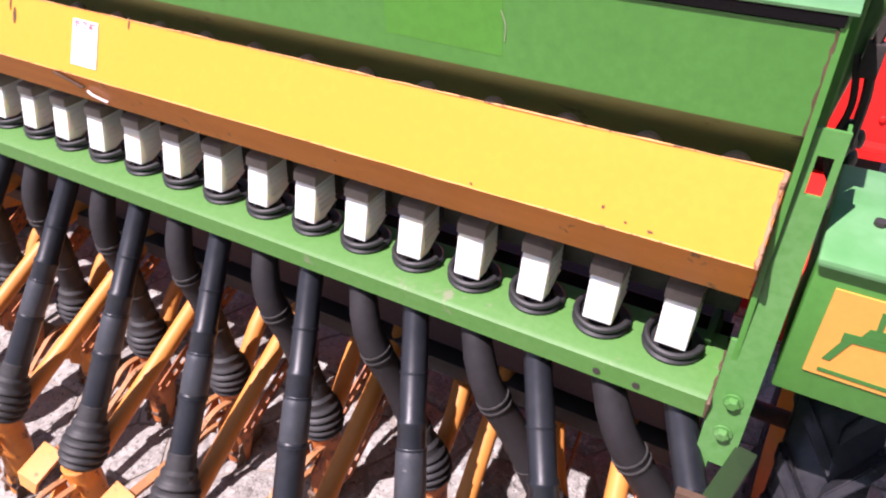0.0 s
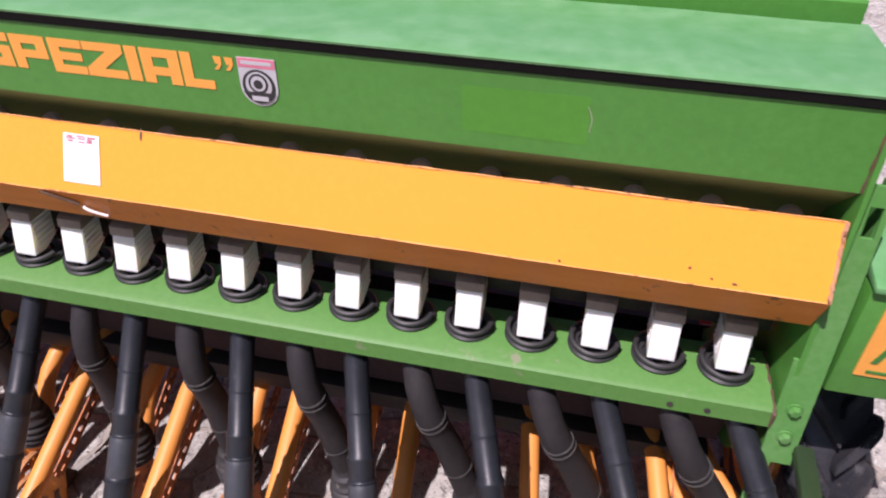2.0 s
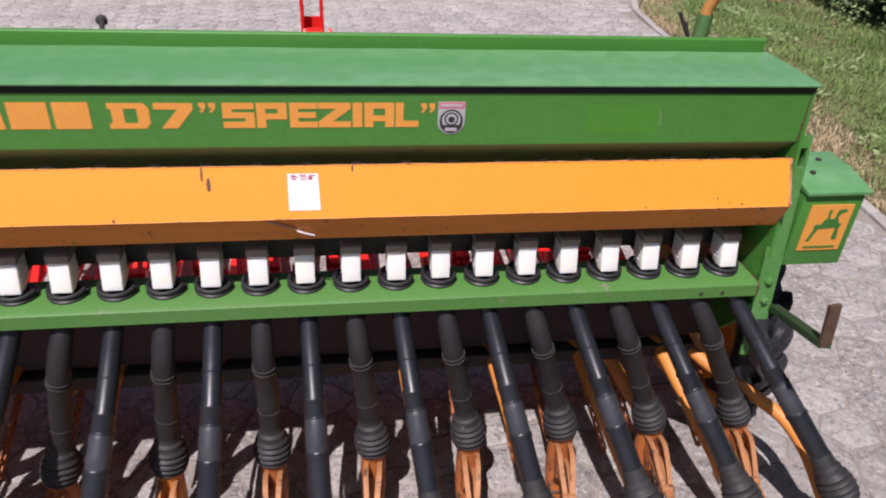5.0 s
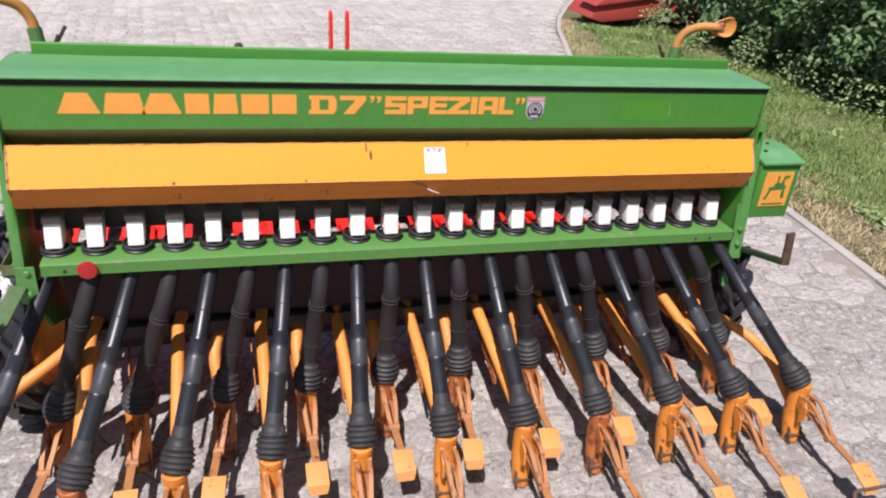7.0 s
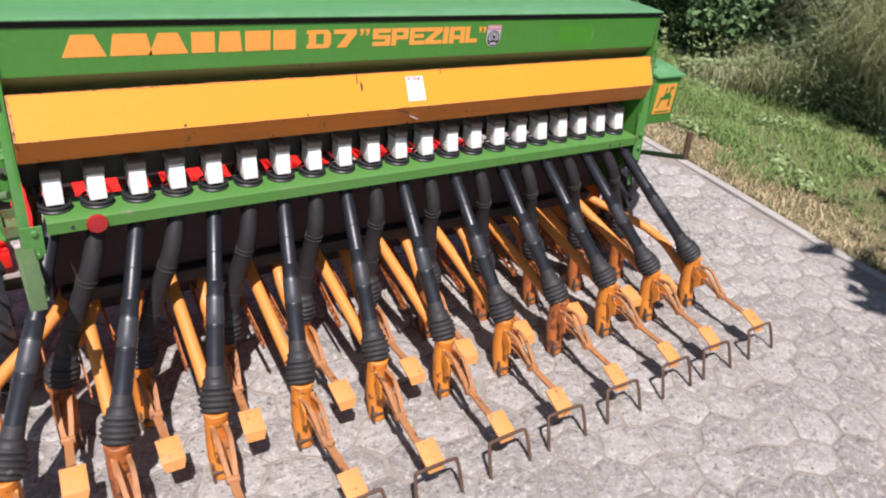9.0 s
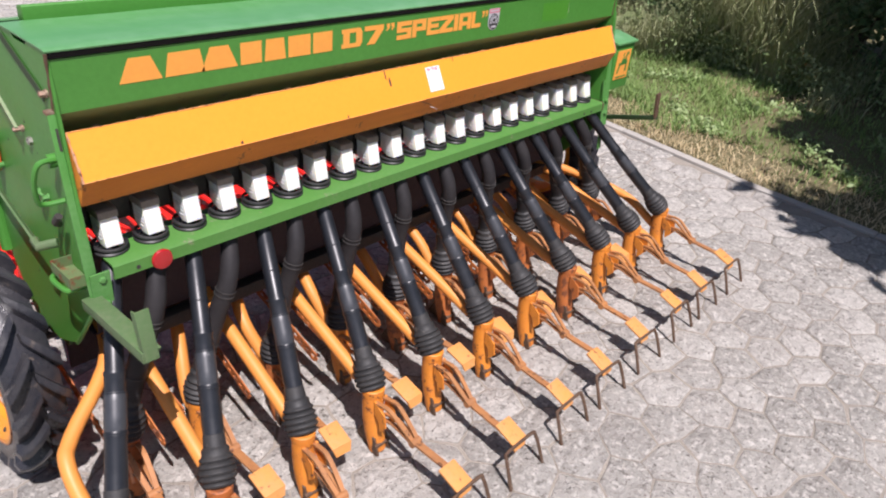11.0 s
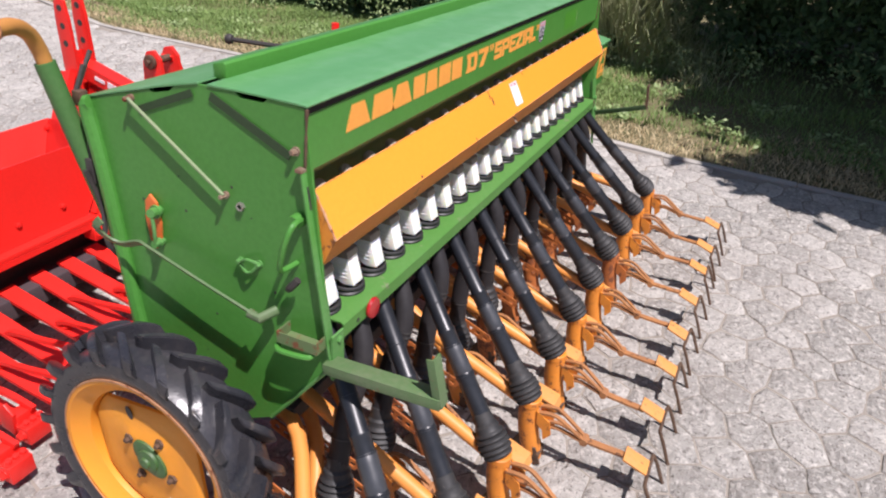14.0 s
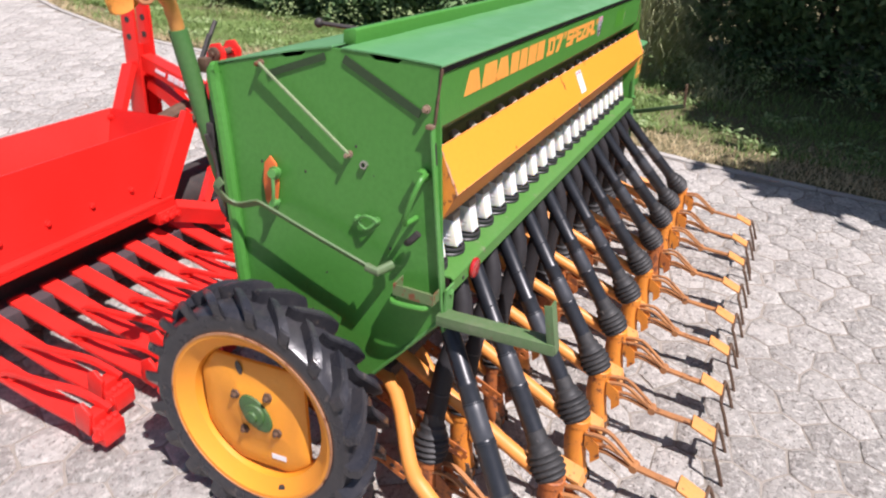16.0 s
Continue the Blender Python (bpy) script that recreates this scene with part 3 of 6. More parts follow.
def cover_board():
    a, b = LX + 0.014, RX - 0.014
    bm = bmesh.new()
    top, fold, low = (-0.002, 1.192), (-0.058, 1.078), (-0.022, 1.000)
    strip(bm, [(0.006, 1.188), top, fold], a, b, 0.004)
    c = part("cover_board", bm, YELLOW, drill, "folded orange-yellow metal cover with chipped ends", smooth=20)
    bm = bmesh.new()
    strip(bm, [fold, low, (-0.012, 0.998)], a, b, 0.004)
    part("cover_lip", bm, BROWN_LIP, c, "dirty orange-brown folded lip, its shade put into the paint", smooth=20)
    rnd = random.Random(8)
    for p, r in ((top, 0.0017), (fold, 0.0013)):
        bm = bmesh.new()
        n = 60
        tube(bm, [(a + (b - a) * k / n, p[0] - 0.0004, p[1] + 0.0006 * rnd.uniform(-1, 1)) for k in range(n + 1)], [r * rnd.uniform(0.4, 1.2) for k in range(n + 1)], 6)
        part("chipped_edge", bm, WORN_EDGE, c, "chipped rusty sheet edge")
    for x in (a, b):
        bm = bmesh.new()
        tube(bm, [(x + rnd.uniform(-0.001, 0.001), top[0] + (fold[0] - top[0]) * k / 14 - 0.001, top[1] + (fold[1] - top[1]) * k / 14) for k in range(15)], [0.0036 * rnd.uniform(0.35, 1.2) for k in range(15)], 6)
        part("chipped_edge", bm, END_EDGE, c, "chipped rusty sheet edge")
    for x in (a, b):
        bm = bmesh.new()
        s = 1 if x == b else -1
        prism(bm, [(top[0] - 0.001, top[1] + 0.001), (fold[0] - 0.001, fold[1]), (low[0], low[1]), (0.03, 1.02), (0.03, 1.17)], x, x + s * 0.003, "x")
        part("cover_end", bm, ORANGE_RUSTY, c, "rusty end plate")
    # torn strip of an old sticker, curling off the lip
    for k, (pts, mat) in enumerate(((TEAR, PAPER), (STAIN, STEEL_RUST))):
        bm = bmesh.new()
        tube(bm, smooth_line(pts, 4), 0, flat=(0.001, 0.0025 if k == 0 else 0.005))
        part("torn_strip" if k == 0 else "rust_streak", bm, mat, c, "curled torn paper strip" if k == 0 else "")
    # worn paper sticker lying on the slope
    bm = bmesh.new()
    d = Vector((fold[0] - top[0], fold[1] - top[1]))
    n = Vector((-1, 0.45)).normalized() * 0.0016
    p0, p1 = Vector(top) + d * 0.15 + n, Vector(top) + d * 0.84 + n
    vs = [bm.verts.new(v) for v in ((-0.054, p0.x, p0.y), (0.018, p0.x, p0.y), (0.022, p1.x, p1.y), (-0.052, p1.x, p1.y))]
    bm.faces.new(vs)
    bmesh.ops.recalc_face_normals(bm, faces=bm.faces)
    bmesh.ops.solidify(bm, geom=bm.faces[:], thickness=0.0006)
    part("sticker", bm, PAPER, c, "bleached white and pink paper sticker", smooth=0)
    # remains of the red print on its upper half
    rnd = random.Random(12)
    for k in range(9):
        bm = bmesh.new()
        t0 = 0.17 + 0.035 * (k // 3) + rnd.uniform(0, 0.01)
        xa = -0.050 + 0.021 * (k % 3) + rnd.uniform(0, 0.006)
        q0, q1 = (Vector(top) + d * w + n * 1.5 for w in (t0, t0 + rnd.uniform(0.015, 0.028)))
        wd = rnd.uniform(0.010, 0.019)
        bm.faces.new([bm.verts.new(v) for v in ((xa, q0.x, q0.y), (xa + wd, q0.x, q0.y), (xa + wd, q1.x, q1.y), (xa, q1.x, q1.y))])
        bmesh.ops.solidify(bm, geom=bm.faces[:], thickness=0.0003)
        part("sticker_print", bm, DECAL_PINK, c, "worn pink print", smooth=0)
    # scratches and a torn spot on the sheet
    rnd = random.Random(2)
    for i, (x, k, w, h) in enumerate(((-0.25, 0.12, 0.003, 0.03), (-0.235, 0.35, 0.006, 0.02), (0.10, 0.06, 0.003, 0.016), (1.12, 0.93, 0.006, 0.0025), (1.05, 0.8, 0.0025, 0.003), (1.085, 0.90, 0.003, 0.002), (0.85, 0.95, 0.003, 0.0025), (-0.85, 0.95, 0.006, 0.006), (-0.45, 0.96, 0.005, 0.005))):
        p = Vector(top) + d * k + n * 0.7
        bm = bmesh.new()
        u = d.normalized()
        pts = []
        for q in range(9):
            ang = 2 * math.pi * q / 9
            rr = rnd.uniform(0.6, 1.0)
            pts.append(bm.verts.new((x + w * rr * math.cos(ang), p.x + u.x * h * rr * math.sin(ang), p.y + u.y * h * rr * math.sin(ang))))
        bm.faces.new(pts)
        part("paint_chip", bm, STEEL_RUST, c, smooth=0)


cover_board()


def outlet_rail():
    bm = bmesh.new()
    a, b = -1.262, 1.254
    strip(bm, [(0.095, 0.822), (-0.045, 0.824), (-0.054, 0.818), (-0.056, 0.782), (-0.046, 0.780)], a, b, 0.005)
    rail = part("outlet_rail", bm, GREEN_RAIL, drill, "green angle rail carrying the seed outlets", smooth=40)
    rr = random.Random(15)
    bm = bmesh.new()
    tube(bm, [(b - 0.0005, 0.09 - 0.135 * k / 8, 0.8215) for k in range(9)] + [(b - 0.0005, -0.0555, 0.815), (b - 0.0005, -0.0565, 0.783)], [0.0034 * rr.uniform(0.4, 1.2) for k in range(11)], 6)
    part("rusted_edge", bm, STEEL_RUST, rail, "rusted rail end")
    for x in (1.080, 1.145, -1.195):
        bm = bmesh.new()
        lathe(bm, [(0.006, 0), (0.006, 0.0015)], along((x, -0.0562, 0.797), (x, -1, 0.797)), 10)
        part("rail_hole", bm, BLACK_IRON, rail)
    bm = bmesh.new()
    lathe(bm, [(0.030, 0), (0.031, 0.005), (0.028, 0.010), (0.012, 0.012)], along((-1.128, -0.058, 0.800), (-1.128, -1, 0.800)), 28)
    part("reflector", bm, RED_LENS, drill, "round red reflector on the rail")


outlet_rail()
OUT = [(i - 10) * 0.12 - 0.026 for i in range(21)]


def outlet_meshes():
    made = {}
    bm = bmesh.new()
    w = 0.0245
    prism(bm, [(-0.002, 0.850), (0.018, 0.928), (0.078, 0.928), (0.070, 0.862), (0.03, 0.846)], -w, w, "x", bevel=0.002)
    for k in range(5):
        z = 0.866 + 0.0125 * k
        box(bm, -w - 0.0015, w + 0.0015, 0.020, 0.072, z, z + 0.003)
    made["block"] = bm
    bm = bmesh.new()
    prism(bm, [(0.014, 0.927), (0.018, 0.946), (0.026, 0.951), (0.085, 0.951), (0.085, 0.927)], -0.0275, 0.0275, "x", bevel=0.003)
    made["cap"] = bm
    bm = bmesh.new()
    c = T(0, 0.034, 0)
    lathe(bm, [(0.030, 0.824), (0.049, 0.824), (0.050, 0.829), (0.046, 0.833), (0.030, 0.834)], c, 28, True)
    pts = [(0.044 * math.cos(a), 0.034 + 0.044 * math.sin(a), 0.844 + 0.004 * math.sin(a)) for a in np.linspace(-0.15, -math.pi + 0.1, 14)]
    pts += [(0.044 * math.cos(a), 0.034 + 0.044 * math.sin(a), 0.844) for a in np.linspace(-math.pi - 0.1, -1.6 * math.pi, 8)]
    tube(bm, pts, 0.0055, 8)
    lathe(bm, [(0.020, 0.822), (0.024, 0.826), (0.021, 0.846), (0.017, 0.856)], c, 20)
    lathe(bm, [(0.010, 0.8246), (0.032, 0.8246), (0.032, 0.8256), (0.010, 0.8256)], c, 20, True)
    made["collar"] = bm
    bm = bmesh.new()
    box(bm, -0.050, 0.050, 0.09, 0.17, 0.945, 1.04, 0.004)
    box(bm, -0.020, 0.020, 0.080, 0.14, 0.86, 0.95, 0.003)
    made["housing"] = bm
    return made


def outlets():
    src = outlet_meshes()
    first = {}
    spec = (("block", WHITE, "seed_outlet", "white plastic seed outlet spout"), ("cap", CAP_MAT, "outlet_cap", "smoky brown cap"),
            ("collar", BLACK_RUBBER, "rubber_collar", "black rubber collar"), ("housing", BLACK_IRON, "metering_housing", "dark metering box"))
    rnd = random.Random(9)
    for i, x in enumerate(OUT):
        parent = drill
        for key, mat, nm, lab in spec:
            if key not in first:
                ob = part(nm, src[key], mat, parent, lab)
                first[key] = ob.data
            else:
                ob = link(nm, first[key], None, parent, lab, smooth=0)
            if key == "block":
                ob.matrix_basis = Matrix.Translation((x * K, rnd.uniform(-0.001, 0.001), 0)) @ Matrix.Translation((0, 0, 0.84 * K)) @ Matrix.Rotation(radians(rnd.uniform(-1.5, 1.5)), 4, "Z") @ Matrix.Translation((0, 0, -0.84 * K))
                parent = ob


outlets()


def under_hopper():
    """Metering shaft, shutter knobs behind the cover, the beams below, and dark fill for shade."""
    bm = bmesh.new()
    tube(bm, [(LX + 0.02, 0.12, 0.985), (RX - 0.02, 0.12, 0.985)], 0.012, 10)
    part("metering_shaft", bm, STEEL_RUST, drill)
    # dark box added to close the view between the metering boxes
    bm = bmesh.new()
    box(bm, LX + 0.02, RX - 0.02, 0.10, 0.16, 0.868, 1.035, 0.004)
    part("gap_fill_box", bm, BLACK_IRON, drill, "dark box added to fill the gaps between the metering boxes")
    bm = bmesh.new()
    lathe(bm, [(0.020, 0), (0.022, 0.012), (0.017, 0.018), (0.006, 0.020)], None, 16)
    me = None
    for x in OUT:
        m = along((x + 0.02, 0.054, 1.150), (x + 0.02, -0.348, 1.442))
        if me is None:
            ob = part("shutter_knob", bm, KNOB_MAT, drill, "worn grey shutter knob", at=m)
            me = ob.data
        else:
            link("shutter_knob", me, None, drill, "worn grey shutter knob", 0, m)
    bm = bmesh.new()
    box(bm, -1.24, 1.24, 0.40, 0.48, 0.44, 0.52, 0.008)
    part("coulter_beam", bm, ORANGE_RUSTY, drill, "rusty orange square beam")
    # dark trough, front sheet and bar added to fill the shaded space under the hopper
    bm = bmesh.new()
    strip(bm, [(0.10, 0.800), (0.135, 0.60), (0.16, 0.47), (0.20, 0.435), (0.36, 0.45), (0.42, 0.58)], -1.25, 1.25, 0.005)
    part("shade_trough", bm, FILL_BLACK, drill, "dark sheet trough added for the shade below the outlets")
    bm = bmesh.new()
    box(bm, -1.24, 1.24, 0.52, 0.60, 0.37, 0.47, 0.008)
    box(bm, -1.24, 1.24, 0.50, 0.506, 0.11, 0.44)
    part("front_light_block", bm, FILL_BLACK, drill, "dark beam and sheet added to block light from the front")
    bm = bmesh.new()
    box(bm, -1.24, 1.24, 0.13, 0.18, 0.40, 0.45, 0.006)
    part("dark_fill_bar", bm, BLACK_IRON, drill)
    bm = bmesh.new()
    tube(bm, [(-1.42, 0.431, 0.343), (1.42, 0.431, 0.343)], 0.022, 12)
    part("axle", bm, BLACK_IRON, drill)
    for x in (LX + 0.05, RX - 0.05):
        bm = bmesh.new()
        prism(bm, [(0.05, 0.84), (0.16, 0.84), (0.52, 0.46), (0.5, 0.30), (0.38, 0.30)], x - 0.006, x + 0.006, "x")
        part("frame_plate", bm, GREEN_SHADED, drill)


under_hopper()


# ---- coulters, tubes and following harrow ----
FOOT = [(i - 10) * 0.15 + (0.05 if i == 1 else 0.0) for i in range(21)]


def slope_z(x):
    return 0.0208 * x


def boot_mesh():
    bm = bmesh.new()
    tube(bm, [(0, 0, 0.262), (0, -0.001, 0.225), (0, -0.003, 0.175), (0, -0.008, 0.125), (0, -0.018, 0.080), (0, -0.030, 0.040), (0, -0.038, 0.004)], [0.0365, 0.038, 0.0385, 0.038, 0.0365, 0.034, 0.031], 14)
    lathe(bm, [(0.036, 0.235), (0.040, 0.24), (0.040, 0.262), (0.036, 0.265)], None, 16)
    # open cheeks behind the casting
    for s in (-1, 1):
        prism(bm, [(-0.036, 0.235), (-0.085, 0.20), (-0.095, 0.15), (-0.07, 0.12), (-0.062, 0.16), (-0.04, 0.18)], s * 0.028, s * 0.021, "x")
    return bm


def share_mesh():
    """Worn steel point below the boot, with a split heel."""
    bm = bmesh.new()
    prism(bm, [(0.012, 0.11), (0.06, 0.02), (0.045, 0.003), (-0.03, 0.003), (-0.012, 0.05)], -0.010, 0.010, "x", bevel=0.002)
    for s in (-1, 1):
        prism(bm, [(-0.012, 0.085), (-0.050, 0.070), (-0.074, 0.006), (-0.055, 0.002), (-0.030, 0.030)], s * 0.031, s * 0.024, "x")
    tube(bm, [(-0.034, -0.058, 0.040), (0.034, -0.058, 0.040)], 0.009, 8)
    return bm


def spring_mesh():
    """Two curved leaf strips that meet at an eye, and the flat bar to the pad."""
    bm = bmesh.new()
    for s in (-1, 1):
        top = smooth_line([(s * 0.020, -0.035, 0.225), (s * 0.020, -0.10, 0.232), (s * 0.016, -0.16, 0.195), (s * 0.010, -0.205, 0.162)], 4)
        low = smooth_line([(s * 0.014, -0.05, 0.165), (s * 0.014, -0.11, 0.178), (s * 0.012, -0.165, 0.165), (s * 0.010, -0.21, 0.150)], 4)
        tube(bm, top, 0, flat=(0.0075, 0.0038))
        tube(bm, low, 0, flat=(0.0068, 0.0036))
    lathe(bm, [(0.014, -0.02), (0.014, 0.02)], along((-0.0, -0.208, 0.155), (1, -0.208, 0.155)), 12)
    tube(bm, smooth_line([(0, -0.20, 0.156), (0, -0.29, 0.150), (0, -0.365, 0.146)], 3), 0, flat=(0.0132, 0.0045))
    return bm


def pad_mesh():
    bm = bmesh.new()
    m = Matrix.Translation((0, -0.395, 0.142)) @ Matrix.Rotation(radians(21), 4, "X")
    box(bm, -0.037, 0.037, -0.040, 0.050, -0.004, 0.005, 0.002, m)
    vs = [bm.verts.new(m @ Vector(p)) for p in ((-0.037, -0.039, 0.004), (0.037, -0.039, 0.004), (0.028, -0.058, -0.022), (-0.028, -0.058, -0.022))]
    f = bm.faces.new(vs)
    f.normal_update()
    r = bmesh.ops.extrude_face_region(bm, geom=[f])
    bmesh.ops.translate(bm, verts=[v for v in r["geom"] if isinstance(v, bmesh.types.BMVert)], vec=(0, 0.006, -0.003))
    bmesh.ops.recalc_face_normals(bm, faces=bm.faces)
    return bm


def tine_mesh():
    bm = bmesh.new()
    pts = [(-0.092, -0.492, 0.0), (-0.088, -0.462, 0.075), (-0.083, -0.444, 0.112), (-0.068, -0.437, 0.124), (0.068, -0.437, 0.124), (0.083, -0.444, 0.112), (0.088, -0.462, 0.075), (0.092, -0.492, 0.0)]
    tube(bm, smooth_line(pts, 3), 0.0068, 7)
    return bm


def bellows_mesh():
    """Ribbed rubber sleeve round the z axis, its foot at 0."""
    bm = bmesh.new()
    prof = [(0.034, 0.0)]
    for k, r in enumerate((0.049, 0.0545, 0.0555, 0.0535, 0.049)):
        z = 0.002 + k * 0.0178
        prof += [(r - 0.0065, z), (r - 0.001, z + 0.005), (r, z + 0.008), (r - 0.001, z + 0.011), (r - 0.0065, z + 0.0155)]
    prof += [(0.040, 0.094), (0.040, 0.108), (0.033, 0.116), (0.031, 0.150), (0.029, 0.152)]
    lathe(bm, prof, None, 22)
    return bm


def strap_mesh():
    """Flat perforated depth bar: two rails with rungs between the holes."""
    bm = bmesh.new()
    a, b = Vector((-0.029, 0.27, 0.236)), Vector((-0.040, 0.62, 0.381))
    d = (b - a).normalized()
    u = Vector((0, -d.z, d.y))
    for s in (-1, 1):
        tube(bm, [a + u * 0.014 * s, b + u * 0.014 * s], 0, flat=(0.0022, 0.0065))
    for k in range(12):
        p = a.lerp(b, k / 11)
        tube(bm, [p - u * 0.009, p + u * 0.009], 0, flat=(0.002, 0.0088))
    return bm


CLIP_MAT = surface("grey_wire_clip", (0.045, 0.043, 0.042), (0.085, 0.08, 0.075), 0.5, metal=0.3, scale=40)


def coulters():
    keep = {}

    def put(key, nm, build, mat, parent, lab, m=None):
        if key not in keep:
            ob = part(nm, build(), mat, parent, lab, at=m)
            keep[key] = ob.data
            return ob
        return link(nm, keep[key], None, parent, lab, 0, m)

    rnd = random.Random(11)
    for i, fx in enumerate(FOOT):
        even = i % 2 == 0
        y0 = -0.400 if even else -0.046
        z0 = slope_z(fx) - (0 if even else 0.004) + rnd.uniform(-0.006, 0.006)
        turn = rnd.uniform(-3, 3)
        base = T(fx, y0, z0) @ Matrix.Rotation(radians(turn), 4, "Z")
        brown = rnd.random() < (0.25 if even else 0.85)
        boot = put("brown_boot" if brown else "boot", "coulter", boot_mesh, BOOT_BROWN if brown else ORANGE_RUSTY, drill, "orange cast coulter boot with rust and bare wear", base)
        put("spring", "harrow_spring", spring_mesh, SPRING, boot, "rusty leaf spring arm", Matrix.Rotation(radians(rnd.uniform(-2, 2)), 4, "Z") @ (Matrix() if even else Matrix.Rotation(radians(-4), 4, "Z") @ Matrix.Rotation(radians(-5.5), 4, "X")))
        tip = Matrix.Rotation(radians(rnd.uniform(-2, 2)), 4, "Z") @ (Matrix() if even else Matrix.Rotation(radians(-4), 4, "Z") @ Matrix.Rotation(radians(-5.5), 4, "X"))
        put("pad", "spring_pad", pad_mesh, PAD_MAT, boot, "scuffed folded orange pad", tip)
        if even:
            put("tine", "harrow_tine", tine_mesh, STEEL_RUST, boot, "bent round steel tine", tip)
        put("share", "share", share_mesh, STEEL_RUST, boot, "worn rusty share point")
        if 0 < i < 20 and even:
            put("strap", "perforated_bar", strap_mesh, BOOT_BROWN, boot, "flat rusty orange bar with a row of holes")
        elif not even:
            put("strap", "perforated_bar", strap_mesh, BOOT_BROWN, boot, "flat rusty orange bar with a row of holes", T(0.0, -0.21, -0.060))
        # pipe arm to the beam, bent inwards towards the narrower frame
        xt = fx * 0.84
        inv = base.inverted()
        if even:
            # straight run up to the beam under the hopper
            low = Vector((fx + 0.004, y0 + 0.03, 0.232 + z0 * 0.5))
            high = Vector((fx * 0.965 - 0.028, 0.10, 0.415 + 0.045 * max(0.0, min(1.0, (-fx - 0.3) / 0.6))))
            line = [low, low.lerp(high, 0.5), high, (fx * 0.90 - 0.02, 0.43, 0.52)]
        else:
            lean = 0.185 * max(0.0, (abs(fx) - 0.9) / 0.45)
            line = [(fx - 0.008, y0 + 0.002, z0 + 0.215), (fx - 0.012, y0 + 0.055, z0 + 0.250), (fx - 0.02 - math.copysign(lean, fx), 0.135, 0.365 + 0.3 * z0), (xt, 0.43, 0.485)]
        if i in (0, 20):
            line = [(fx, y0 + 0.02, z0 + 0.155), (fx, y0 + 0.17, z0 + 0.235), (fx * 0.995, -0.115, 0.292), (fx * 0.963, -0.045, 0.320), (fx * 0.829, 0.135, 0.411), (fx * 0.79, 0.43, 0.475)]
        bm = bmesh.new()
        tube(bm, [inv @ Vector(p) for p in (line if even and 0 < i < 20 else smooth_line(line, 5))], 0.0225, 12)
        part("pipe_arm", bm, ORANGE_PIPE, boot, "orange painted pipe arm")
        # seed tube and bellows
        ux = OUT[i]
        foot = Vector((fx, y0, z0 + 0.25))
        head = Vector((ux, 0.034 if even else 0.022, 0.822))
        if even:
            aim = foot.lerp(head, 0.25)
        else:
            aim = foot.lerp(head, 0.4) + Vector((0, 0, 0.04))
        put("bellows", "bellows", bellows_mesh, BELLOWS_MAT, boot, "dusty black rubber bellows", inv @ along(foot, foot.lerp(aim, 1.0)))
        d = (aim - foot).normalized()
        start = foot + d * 0.12
        if even:
            mid = [start.lerp(head, k) + Vector((0, -0.004, -0.010)) * math.sin(k * math.pi) for k in (0.0, 0.26, 0.27, 0.275, 0.285, 0.5, 0.505, 0.515, 0.525, 0.8, 1.0)]
            rs = [0.030, 0.030, 0.0315, 0.0315, 0.0275, 0.0275, 0.029, 0.029, 0.0255, 0.0255, 0.0255]
        else:
            ctrl = smooth_line([start, start.lerp(head, 0.33) + Vector((0, -0.020, -0.004)), start.lerp(head, 0.68) + Vector((0, -0.056, -0.004)), head], 5)
            mid, rs = ctrl, [0.0315] * 6 + [0.0305] * 4 + [0.0295] * 2 + [0.027] * 4
            rs = rs[:len(mid)]
        bm = bmesh.new()
        tube(bm, mid, rs, 14)
        tb = part("seed_tube", bm, BLACK_TUBE if even else DULL_TUBE, drill, "shiny black telescopic seed tube" if even else "dull black rubber seed tube")
        if even:
            off = Vector((0, -0.004, -0.010))
            bm = bmesh.new()
            tube(bm, [start.lerp(head, k) + off * math.sin(k * math.pi) for k in (0.275, 0.28, 0.34, 0.40, 0.43, 0.435)], [0.0285, 0.0300, 0.0300, 0.0296, 0.0292, 0.0280], 16)
            part("tube_sleeve", bm, SLEEVE_MAT, tb, "dusty grey sliding sleeve")
            for k, r in ((0.262, 0.0335), (0.43, 0.0312), (0.66, 0.0285)):
                p, q = (start.lerp(head, k + e) + off * math.sin(k * math.pi) for e in (0, 0.02))
                bm = bmesh.new()
                lathe(bm, [(r - 0.006, -0.0026), (r - 0.001, -0.002), (r - 0.001, 0.002), (r - 0.006, 0.0026)], along(p, q), 18)
                part("tube_ring", bm, BLACK_TUBE, tb, "raised black ring")
        if not even:
            for k, f in ((8, 0.0), (8, 0.45), (3, 0.0)):
                bm = bmesh.new()
                p, q = mid[k].lerp(mid[k + 1], f), mid[k + 1] + (mid[k + 1] - mid[k])
                lathe(bm, [(0.030, -0.0016), (0.0335, -0.0016), (0.0335, 0.0016), (0.030, 0.0016)], along(p, q), 16, True)
                part("tube_clip", bm, CLIP_MAT, tb, "thin wire clip")


coulters()


